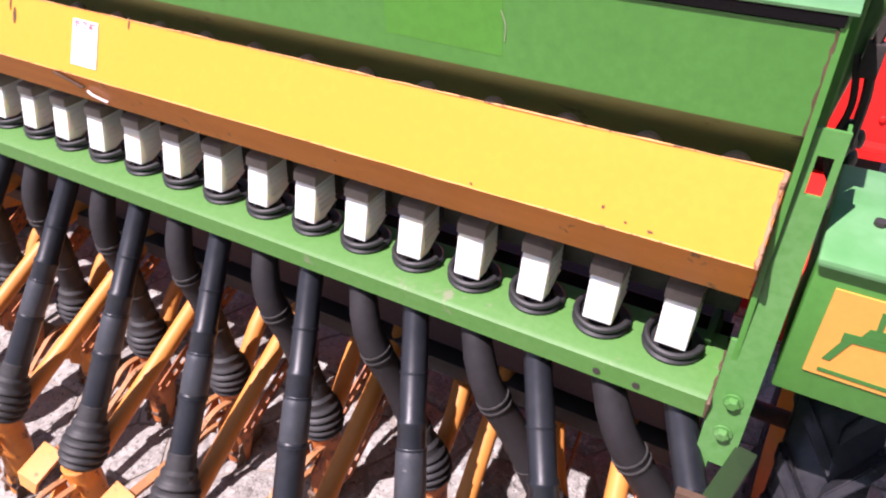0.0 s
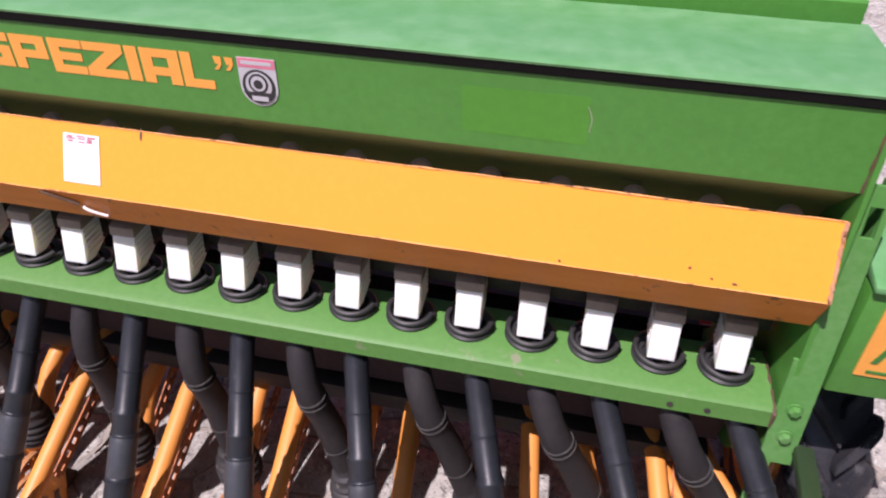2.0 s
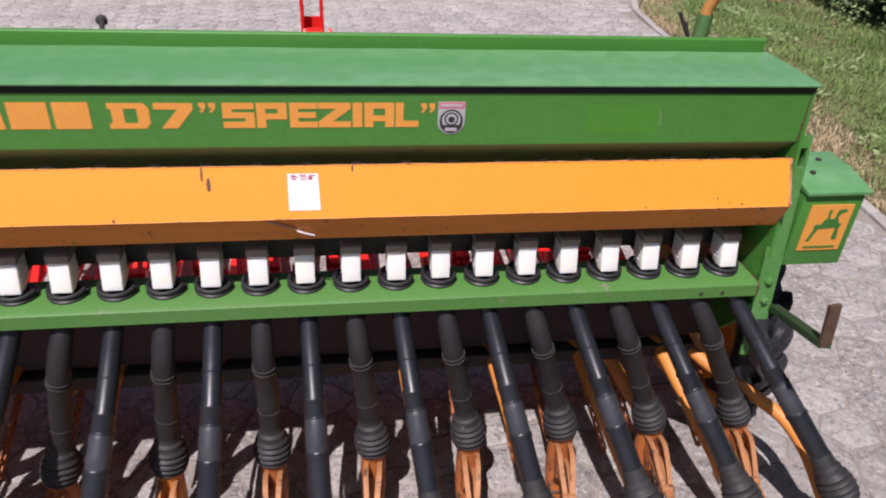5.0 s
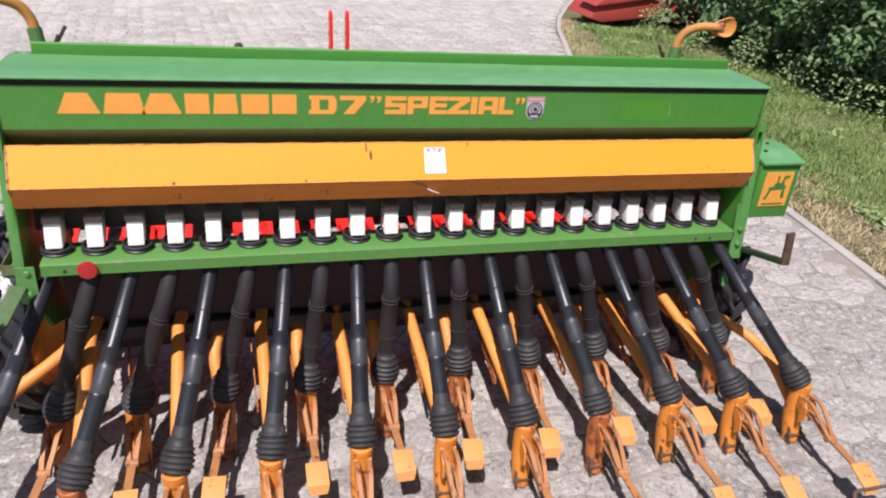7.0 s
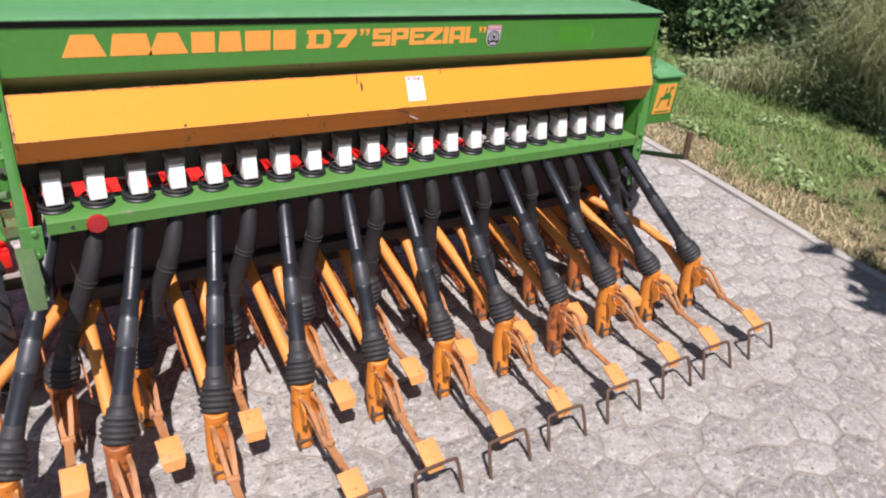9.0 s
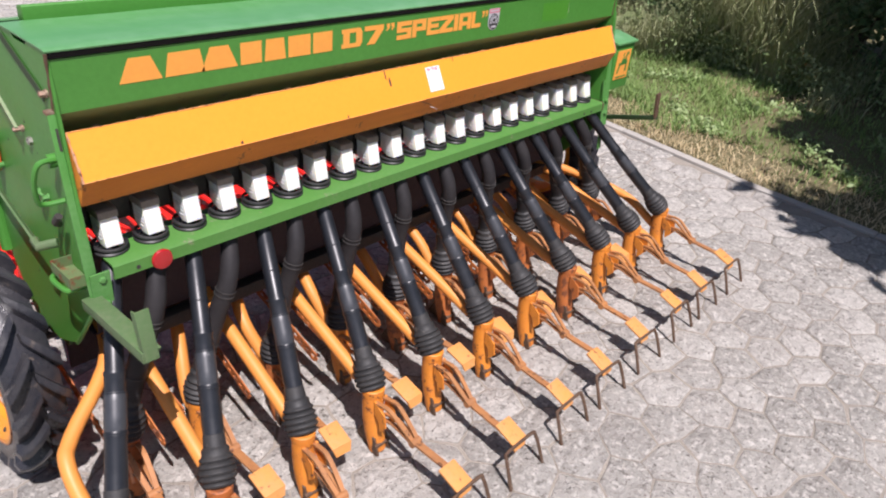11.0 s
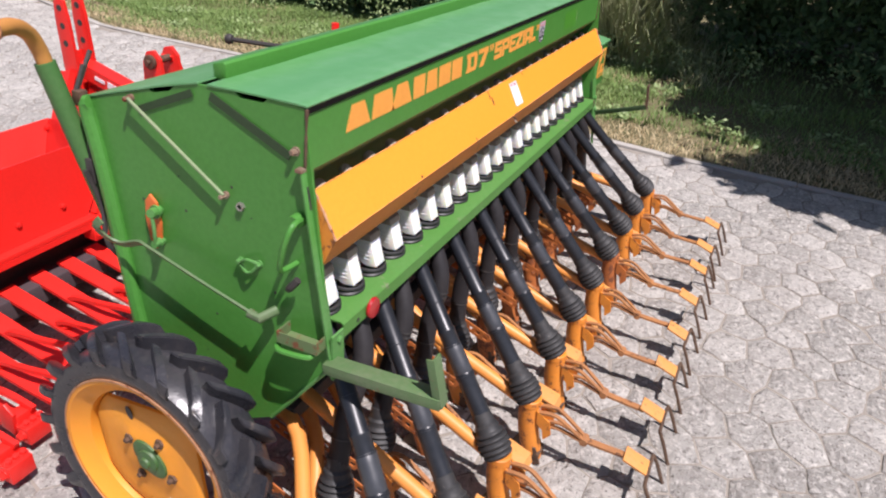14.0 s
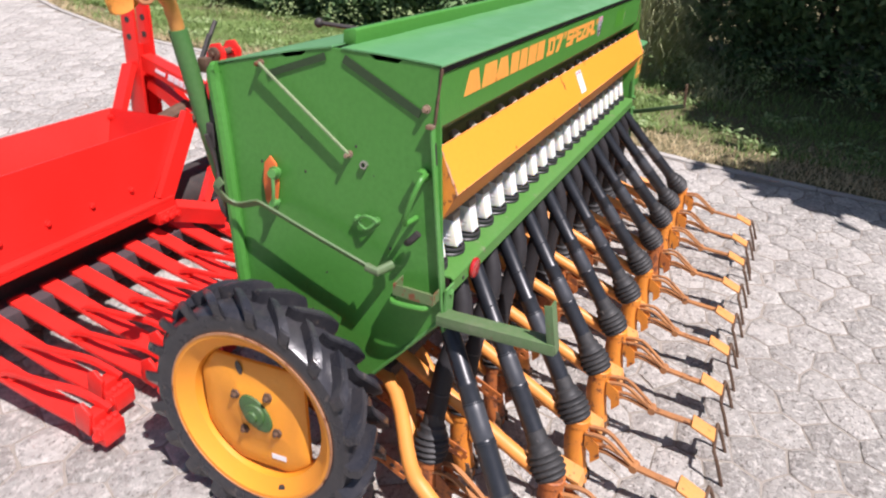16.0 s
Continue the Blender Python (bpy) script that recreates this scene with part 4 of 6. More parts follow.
# ---- wheels ----
BEAD_MAT = surface("rusty_rim_edge", (0.50, 0.26, 0.14), (0.40, 0.16, 0.07), 0.5, metal=0.2, spots=RUST, spot_lo=0.55, spot_scale=40, scale=20)
HUB_MAT = surface("oily_green_hub", (0.045, 0.125, 0.032), (0.075, 0.11, 0.05), 0.5, spots=(0.05, 0.045, 0.03), spot_lo=0.58, spot_scale=40, scale=20)
def wheel(side):
    """Tractor-tread wheel. Built round the z axis, which points outwards."""
    cx = -1.47 if side < 0 else 1.47
    base = Matrix.Translation((cx, 0.431, 0.343 + (0 if side < 0 else 0.03))) @ Matrix.Rotation(radians(90 * side), 4, "Y") @ Matrix.Rotation(radians(40), 4, "Z")
    bm = bmesh.new()
    prof = [(0.258, -0.050), (0.275, -0.066), (0.315, -0.078), (0.338, -0.073), (0.350, -0.05), (0.354, 0.0), (0.350, 0.05), (0.338, 0.073), (0.315, 0.078), (0.275, 0.066), (0.258, 0.050)]
    lathe(bm, prof, None, 64, True)
    bmesh.ops.recalc_face_normals(bm, faces=bm.faces)
    # flattened where it stands
    low = -(base.translation.z - slope_z(cx)) + 0.001
    rot = base.to_3x3()
    for v in bm.verts:
        w = rot @ v.co
        if w.z < low:
            w.z = low
            v.co = rot.transposed() @ w
    w_ob = part("wheel", bm, TYRE_MAT, drill, "dusty black lugged tyre on an orange rim", smooth=40, at=base)
    n = 20
    for s in (-1, 1):
        me = None
        for k in range(n):
            a = 2 * math.pi * (k + (0.5 if s > 0 else 0)) / n
            if me is None:
                bm = bmesh.new()
                inn, out = [], []
                for da, zi, ri, zo, ro, wd in ((0.280, 0.002, 0.344, 0.000, 0.393, 0.036), (0.180, 0.028, 0.342, 0.029, 0.394, 0.042), (0.085, 0.050, 0.336, 0.058, 0.392, 0.045), (0.016, 0.064, 0.328, 0.080, 0.380, 0.047), (-0.010, 0.072, 0.318, 0.086, 0.352, 0.045)):
                    for w in (-1, 1):
                        for lst, rr, zz, an in ((inn, ri, zi, da + w * (wd + 0.016)), (out, ro, zo, da + w * wd)):
                            lst.append(bm.verts.new((rr * math.cos(an), rr * math.sin(an), s * zz)))
                for j in range(4):
                    q = j * 2
                    bm.faces.new((out[q], out[q + 1], out[q + 3], out[q + 2]))
                    bm.faces.new((inn[q], inn[q + 2], out[q + 2], out[q]))
                    bm.faces.new((inn[q + 1], out[q + 1], out[q + 3], inn[q + 3]))
                bm.faces.new((inn[0], out[0], out[1], inn[1]))
                bm.faces.new((inn[8], inn[9], out[9], out[8]))
                bmesh.ops.recalc_face_normals(bm, faces=bm.faces)
                bmesh.ops.bevel(bm, geom=[e for e in bm.edges if len(e.link_faces) == 2 and e.calc_face_angle() > 0.6], offset=0.003, segments=2, affect="EDGES")
                me = part("tyre_lug", bm, TYRE_MAT, w_ob, smooth=40, at=Matrix.Rotation(a, 4, "Z")).data
            else:
                link("tyre_lug", me, None, w_ob, smooth=0, at=Matrix.Rotation(a, 4, "Z"))
    bm = bmesh.new()
    lathe(bm, [(0.252, -0.066), (0.270, -0.066), (0.276, -0.060), (0.262, -0.045), (0.235, -0.03), (0.228, 0.0), (0.235, 0.03), (0.258, 0.045), (0.274, 0.060), (0.282, 0.066), (0.280, 0.071), (0.268, 0.070), (0.250, 0.052), (0.226, 0.036), (0.218, 0.0), (0.226, -0.036)], None, 64, True)
    rim = part("rim", bm, ORANGE_WHEEL, w_ob, "orange steel rim")
    bm = bmesh.new()
    lathe(bm, [(0.279, 0.066), (0.284, 0.067), (0.284, 0.073), (0.279, 0.0735)], None, 64, True)
    part("rim_bead", bm, BEAD_MAT, rim, "pale rusty rim edge")
    bm = bmesh.new()
    n = 72
    rings = []
    for r, h in ((1.0, 0.010), (0.985, 0.019), (0.93, 0.025), (0.72, 0.030), (0.48, 0.030), (0.44, 0.034), (0.0, 0.035)):
        ring = []
        for k in range(n):
            a = 2 * math.pi * k / n
            lim = 0.221
            for c in range(4):
                da = (a - (c * math.pi / 2 - 0.62) + math.pi) % (2 * math.pi) - math.pi
                if abs(da) < 1.2:
                    lim = min(lim, (0.168, 0.204, 0.204, 0.170)[c] / math.cos(da))
            ring.append(bm.verts.new((lim * r * math.cos(a), lim * r * math.sin(a), h)))
        rings.append(ring)
    for p, q in zip(rings, rings[1:]):
        for k in range(n):
            bm.faces.new((p[k], p[(k + 1) % n], q[(k + 1) % n], q[k]))
    bmesh.ops.remove_doubles(bm, verts=bm.verts, dist=1e-5)
    bmesh.ops.recalc_face_normals(bm, faces=bm.faces)
    bmesh.ops.solidify(bm, geom=bm.faces[:], thickness=0.006)
    disc = part("wheel_disc", bm, ORANGE_WHEEL, w_ob, "dished orange wheel disc")
    for k in range(4):
        bm = bmesh.new()
        a = math.pi / 4 - 0.45 + k * math.pi / 2
        p = (0.085 * math.cos(a), 0.085 * math.sin(a), 0.032)
        lathe(bm, [(0.0165, 0), (0.0155, 0.007), (0.009, 0.008), (0.008, 0.018), (0.003, 0.021)], T(*p), 6)
        part("wheel_bolt", bm, STEEL_RUST, w_ob, "rusty wheel bolt")
    bm = bmesh.new()
    stretch = Matrix.Rotation(0.1, 4, "Z") @ Matrix.Diagonal((1.35, 0.9, 1, 1))
    lathe(bm, [(0.050, 0.034), (0.049, 0.041), (0.036, 0.044)], stretch, 24)
    lathe(bm, [(0.038, 0.041), (0.035, 0.050), (0.018, 0.054), (0.016, 0.061), (0.006, 0.063)], None, 24)
    part("hub", bm, HUB_MAT, w_ob, "worn green hub cap")
    bm = bmesh.new()
    lathe(bm, [(0.015, 0), (0.015, 0.0012)], T(0.150 * math.cos(-0.29), 0.150 * math.sin(-0.29), 0.0300) @ Matrix.Rotation(-0.4, 4, "Z") @ Matrix.Diagonal((1.5, 0.75, 1, 1)), 12)
    part("disc_hole", bm, BLACK_IRON, disc)
    bm = bmesh.new()
    a = -3.44
    p = Vector((0.252 * math.cos(a), 0.252 * math.sin(a), 0.0535))
    lathe(bm, [(0.013, 0), (0.013, 0.0015)], along(p, p + Vector((-0.45 * math.cos(a), -0.45 * math.sin(a), 0.89))), 12)
    part("valve_hole", bm, BLACK_IRON, rim)
    bm = bmesh.new()
    a = -2.65 - 0.698
    box(bm, -0.009, 0.009, -0.026, 0.026, 0.0302, 0.0310, 0, T(0.158 * math.cos(a), 0.158 * math.sin(a), 0) @ Matrix.Rotation(-0.6, 4, "Z"))
    part("paper_label", bm, PAPER, disc, "small bleached paper label")


wheel(-1)
wheel(1)


# ---- posts, brackets, handles ----
def end_posts():
    # right post: plate with a slot, turned back along the panel
    bm = bmesh.new()
    yz = lambda z: -0.058 + (z - 0.70) * 0.137
    def plate(x0, x1, z0, z1):
        vs = [bm.verts.new((x, yz(z) - dy, z)) for dy in (0.0, 0.006) for x, z in ((x0, z0), (x1, z0), (x1, z1), (x0, z1))]
        for f in ((0, 1, 2, 3), (7, 6, 5, 4), (0, 4, 5, 1), (1, 5, 6, 2), (2, 6, 7, 3), (3, 7, 4, 0)):
            bm.faces.new([vs[k] for k in f])
    plate(1.273, 1.284, 1.0, 1.25)
    plate(1.303, 1.312, 1.0, 1.25)
    plate(1.284, 1.303, 1.0, 1.165)
    plate(1.284, 1.303, 1.217, 1.25)
    plate(1.271, 1.312, 0.93, 1.0)
    plate(1.256, 1.312, 0.70, 0.93)
    plate(1.252, 1.278, 0.58, 0.70)
    bmesh.ops.remove_doubles(bm, verts=bm.verts, dist=1e-5)
    bmesh.ops.recalc_face_normals(bm, faces=bm.faces)
    for z in (0.827, 0.765):
        bolt(bm, (1.285, yz(z) - 0.006, z), (0, -1, 0), 0.011)
    box(bm, 1.307, 1.3115, 0.02, 0.06, 0.90, 1.24)
    post = part("end_post", bm, GREEN_WORN, drill, "green slotted end post with chipped paint", smooth=0)
    # left post: narrow angle
    bm = bmesh.new()
    for x0, x1 in ((LX - 0.018, LX + 0.011),):
        pts = [(yz(z), z) for z in (1.245, 0.70)]
        prism(bm, [(pts[0][0] - 0.008, pts[0][1]), (pts[0][0] - 0.001, pts[0][1]), (pts[1][0] - 0.001, pts[1][1]), (pts[1][0] - 0.008, pts[1][1])], x0, x1, "x", bevel=0.002)
    box(bm, LX - 0.012, LX + 0.040, yz(0.76) - 0.014, yz(0.76) - 0.008, 0.69, 0.82)
    for z in (0.80, 0.73):
        bolt(bm, (LX + 0.018, yz(z) - 0.014, z), (0, -1, 0), 0.010)
    post = part("end_post", bm, GREEN_WORN, drill, "narrow green end post with worn edges", smooth=30)
    bm = bmesh.new()
    box(bm, LX - 0.020, LX + 0.012, yz(1.24) - 0.009, yz(1.24) + 0.010, 1.239, 1.248, 0.002)
    part("post_cap", bm, PIN_MAT, post, "rusty bent post end")
    bm = bmesh.new()
    tube(bm, [(LX - 0.004, yz(z) - 0.0085, z) for z in (1.205, 1.15)], 0, flat=(0.003, 0.0008))
    part("slot", bm, BLACK_IRON, post, "dark slot")
    bm = bmesh.new()
    rr = random.Random(6)
    tube(bm, [(LX - 0.001, 0.001 + (1.383 - 1.25) * 0.06 * k / 10, 1.383 - 0.135 * k / 10) for k in range(11)], [0.0045 * rr.uniform(0.5, 1.1) for k in range(11)], 6)
    part("rusted_edge", bm, STEEL_RUST, panel_left, "rusted front edge of the wall")


end_posts()


def step_arms():
    """Arms that stand out behind the rail, with an upright at the end."""
    a, b = Vector((-1.330, -0.050, 0.738)), Vector((-1.330, -0.372, 0.752))
    bm = bmesh.new()
    m = Matrix.Translation(a) @ Matrix.Rotation(math.atan2(b.z - a.z, a.y - b.y), 4, "X").inverted()
    box(bm, -0.024, 0.024, -(b - a).length, 0, 0.010, 0.015, 0.001, m)
    box(bm, -0.024, -0.019, -(b - a).length, 0, -0.015, 0.011, 0.001, m)
    part("step_arm", bm, OLIVE_WORN, drill, "green channel arm with bare edges", smooth=30)
    bm = bmesh.new()
    m = Matrix.Translation(b) @ Matrix.Rotation(radians(-12), 4, "X")
    box(bm, -0.020, 0.016, -0.003, 0.003, -0.012, 0.122, 0.001, m)
    box(bm, -0.020, -0.015, 0.0, 0.018, -0.012, 0.122, 0.001, m)
    part("arm_plate", bm, OLIVE_WORN, drill, "upright green plate", smooth=30)
    bm = bmesh.new()
    a, b = Vector((1.325, -0.055, 0.735)), Vector((1.275, -0.335, 0.828))
    box(bm, -0.016, 0.016, -0.010, 0.010, 0, (b - a).length, 0.001, along(a, b))
    part("step_arm", bm, ARM_AND_SHADOW, drill, "dark green flat arm", smooth=30)
    bm = bmesh.new()
    tube(bm, [(1.277, -0.332, 0.82), (1.268, -0.322, 0.945)], 0, flat=(0.016, 0.005))
    part("arm_rod", bm, STEEL_RUST, drill, "dull steel upright plate", smooth=30)


step_arms()


TRAY_MAT = surface("rusty_tray", (0.10, 0.17, 0.06), (0.14, 0.15, 0.07), 0.65, spots=RUST, spot_lo=0.55, spot_scale=40, scale=20)


def side_fittings():
    x = LX
    # flat locking bar on the left wall
    bm = bmesh.new()
    line = [(x - 0.080, 0.600, 1.000), (x - 0.082, 0.618, 0.975), (x - 0.060, 0.605, 0.935), (x - 0.045, 0.570, 0.922), (x - 0.048, 0.510, 0.944), (x - 0.050, 0.475, 0.940), (x - 0.055, 0.30, 0.892), (x - 0.058, 0.135, 0.848)]
    tube(bm, smooth_line(line, 3), 0, flat=(0.003, 0.0115))
    tube(bm, [(x - 0.058, 0.150, 0.850), (x - 0.062, 0.118, 0.846), (x - 0.02, 0.095, 0.855)], 0.013, 10)
    part("locking_bar", bm, OLIVE_WORN, drill, "green flat locking bar bent along the end wall")
    # stay rod, then two dark strips drawn as shadows
    bm = bmesh.new()
    tube(bm, [(x - 0.018, 0.510, 1.323), (x - 0.018, 0.238, 1.134)], 0, flat=(0.0040, 0.0022))
    stay = part("lid_stay_and_shadow", bm, STAY_PALE, drill, "thin pale lid stay seen edge-on")
    for y, z in ((0.515, 1.320), (0.243, 1.128)):
        bm = bmesh.new()
        bolt(bm, (x, y, z), (-1, 0, 0), 0.007, 0.022)
        part("stay_pin", bm, PIN_MAT, stay, "rusty zinc pin")
    bm = bmesh.new()
    bolt(bm, (x, 0.033, 1.283), (-1, 0, 0), 0.008, 0.016)
    part("wall_pin", bm, PIN_MAT, drill, "rusty zinc pin")
    # two flat dark strips that draw shadows on the end wall
    bm = bmesh.new()
    tube(bm, [(x - 0.003, 0.265, 1.368), (x - 0.003, 0.048, 1.267)], 0, flat=(0.001, 0.011))
    part("lid_stay_and_shadow", bm, ARM_AND_SHADOW, drill, "dark green strip that stands for a shadow on the wall")
    bm = bmesh.new()
    tube(bm, [(x - 0.003, 0.493, 1.295), (x - 0.003, 0.318, 1.366)], 0, flat=(0.001, 0.009))
    part("lid_stay_and_shadow", bm, ARM_AND_SHADOW, drill, "dark green strip that stands for a shadow on the wall")
    bm = bmesh.new()
    lathe(bm, [(0.007, 0), (0.0115, 0.0), (0.0115, 0.010), (0.007, 0.010)], along((x, 0.199, 1.108), (x - 1, 0.199, 1.108)), 6, True)
    part("nut", bm, ZINC, drill, "loose zinc nut")
    # orange lever on a pin
    bm = bmesh.new()
    prism(bm, [(0.508, 1.052), (0.490, 1.074), (0.470, 1.054), (0.463, 0.995), (0.470, 0.940), (0.488, 0.916), (0.507, 0.940), (0.514, 1.0)], x - 0.012, x - 0.004, "x", bevel=0.002)
    lev = part("lever", bm, surface("orange_red_paint", (0.72, 0.16, 0.03), (0.6, 0.12, 0.03), 0.5, spots=RUST), drill, "small orange-red lever")
    bm = bmesh.new()
    for y, z, r in ((0.472, 1.030, 0.0125), (0.474, 0.940, 0.0095)):
        tube(bm, [(x, y, z), (x - 0.040, y - 0.008, z + 0.006)], r, 10)
        lathe(bm, [(r * 1.5, 0.012), (r * 1.5, 0.018)], along((x, y, z), (x - 1, y, z)), 14)
    tube(bm, smooth_line([(x - 0.036, 0.464, 1.030), (x - 0.038, 0.460, 0.985), (x - 0.036, 0.466, 0.946)], 4), 0.005, 8)
    part("lever_pin", bm, GREEN_WORN, lev, "green pin and rod")
    # loop handle
    bm = bmesh.new()
    line = [(x, 0.02, 1.118), (x - 0.036, 0.013, 1.126), (x - 0.060, 0.013, 1.117), (x - 0.070, 0.028, 1.068), (x - 0.064, 0.045, 1.010), (x - 0.044, 0.050, 0.995), (x, 0.042, 0.997)]
    tube(bm, smooth_line(line, 4), 0.0072, 8)
    lathe(bm, [(0.018, 0), (0.018, 0.03)], along((x, 0.03, 1.116), (x - 1, 0.03, 1.116)), 12)
    part("loop_handle", bm, GREEN, drill, "green bent rod handle")
    bm = bmesh.new()
    tube(bm, smooth_line([(x - 0.030, 0.02, 0.97), (x - 0.034, 0.04, 0.945), (x - 0.02, 0.055, 0.93)], 4), 0.010, 8)
    part("catch", bm, BLACK_IRON, drill, "dark catch below the handle")
    # pins and split ring
    bm = bmesh.new()
    for y, z in ((0.214, 0.955), (0.156, 0.961)):
        bolt(bm, (x, y, z), (-1, 0, 0), 0.0075, 0.013)
    tube(bm, smooth_line([(x - 0.012, 0.206, 0.958), (x - 0.020, 0.18, 0.975), (x - 0.012, 0.156, 0.968)], 4), 0.004, 6)
    tube(bm, smooth_line([(x - 0.012, 0.206, 0.950), (x - 0.018, 0.18, 0.936), (x - 0.012, 0.156, 0.958)], 4), 0.004, 6)
    part("split_pin", bm, GREEN_WORN, drill, "rusty pins with a wire ring")
    # U handle and its small shelf near the post
    bm = bmesh.new()
    line = [(x, -0.028, 0.778), (x - 0.047, -0.027, 0.776), (x - 0.060, -0.012, 0.774), (x - 0.062, 0.058, 0.770), (x - 0.047, 0.077, 0.772), (x, 0.079, 0.776)]
    tube(bm, smooth_line(line, 4), 0.0078, 8)
    part("bow_handle", bm, GREEN, drill, "light green bow handle")
    bm = bmesh.new()
    box(bm, x - 0.056, x - 0.001, -0.046, 0.072, 0.788, 0.791)
    for y0, y1 in ((-0.046, -0.043), (0.069, 0.072)):
        box(bm, x - 0.056, x - 0.001, y0, y1, 0.791, 0.822)
    box(bm, x - 0.056, x - 0.053, -0.043, 0.069, 0.791, 0.820)
    part("tray_holder", bm, TRAY_MAT, drill, "rusty open tray above the handle", smooth=20)
    rnd = random.Random(5)
    for k in range(9):
        bm = bmesh.new()
        y, z = rnd.uniform(0.1, 0.55), rnd.uniform(0.62, 1.2)
        lathe(bm, [(rnd.uniform(0.002, 0.005), 0), (0.002, 0.001)], along((x - 0.0005, y, z), (x - 1, y, z)), 6)
        part("panel_hole", bm, BLACK_IRON, panel_left)


side_fittings()


def rear_rod():
    bm = bmesh.new()
    tube(bm, [(-0.56, 0.50, 1.305), (-0.634, 0.79, 1.317)], 0.008, 8)
    lathe(bm, [(0.006, -0.016), (0.015, -0.010), (0.018, 0.0), (0.015, 0.010), (0.006, 0.016)], along((-0.634, 0.79, 1.317), (-0.7, 1.05, 1.33)), 14)
    part("knob_rod", bm, BLACK_IRON, drill, "dark rod with a ball end behind the lid")


rear_rod()


BOX_R = 1.508    # outer side of the tool box


def tool_box():
    bm = bmesh.new()
    box(bm, 1.324, BOX_R, -0.024, 0.165, 0.862, 1.090, 0.006)
    b = part("tool_box", bm, GREEN, drill, "green metal box on the end wall")
    bm = bmesh.new()
    prism(bm, [(-0.036, 1.092), (-0.036, 1.104), (0.08, 1.126), (0.178, 1.128), (0.178, 1.088)], 1.322, BOX_R + 0.010, "x", bevel=0.005)
    part("box_lid", bm, GREEN_LID, b, "pale green box lid")
    bm = bmesh.new()
    box(bm, 1.354, 1.484, -0.0270, -0.0230, 0.914, 1.060)
    em = part("emblem_plate", bm, LETTER, b, "orange square emblem with a green machine shape", smooth=0)
    y = -0.0275
    # a cart-like machine: low frame on two feet, a hopper and a handle
    for out in ([(1.382, 0.984), (1.462, 0.989), (1.462, 1.002), (1.382, 0.998)], [(1.370, 0.945), (1.380, 0.945), (1.395, 0.9843), (1.384, 0.9838)],
                [(1.448, 0.950), (1.464, 0.950), (1.458, 0.9884), (1.449, 0.9878)], [(1.402, 0.9996), (1.454, 1.0018), (1.448, 1.017), (1.408, 1.015)],
                [(1.414, 1.0156), (1.421, 1.0160), (1.420, 1.045), (1.412, 1.045)], [(1.436, 1.0168), (1.444, 1.0172), (1.452, 1.034), (1.466, 1.038), (1.466, 1.047), (1.442, 1.045)]):
        bm = bmesh.new()
        prism(bm, out, y - 0.001, y + 0.001, "y")
        part("emblem_shape", bm, DECAL_GREEN, em, smooth=0)
    bm = bmesh.new()
    box(bm, 1.370, 1.468, y - 0.001, y + 0.001, 0.922, 0.928)
    part("emblem_bar", bm, DECAL_GREEN, em, smooth=0)
    for y2, x2 in ((0.05, 1.38), (0.12, 1.44), (0.2, 1.40)):
        bm = bmesh.new()
        lathe(bm, [(0.008, 0), (0.008, 0.006)], T(x2, y2, 1.126 if y2 > 0.1 else 1.120), 10)
        part("lid_screw", bm, BLACK_IRON, b)


tool_box()


BLADE_MAT = surface("stained_orange_blade", (0.68, 0.28, 0.05), (0.46, 0.17, 0.035), 0.5, spots=(0.16, 0.07, 0.025), spot_lo=0.6, spot_scale=18, scale=14)
EYE_MAT = surface("rusty_pipe_end", (0.46, 0.19, 0.07), (0.30, 0.12, 0.05), 0.6, spots=RUST, spot_lo=0.55, spot_scale=50, scale=30, bump=0.2)


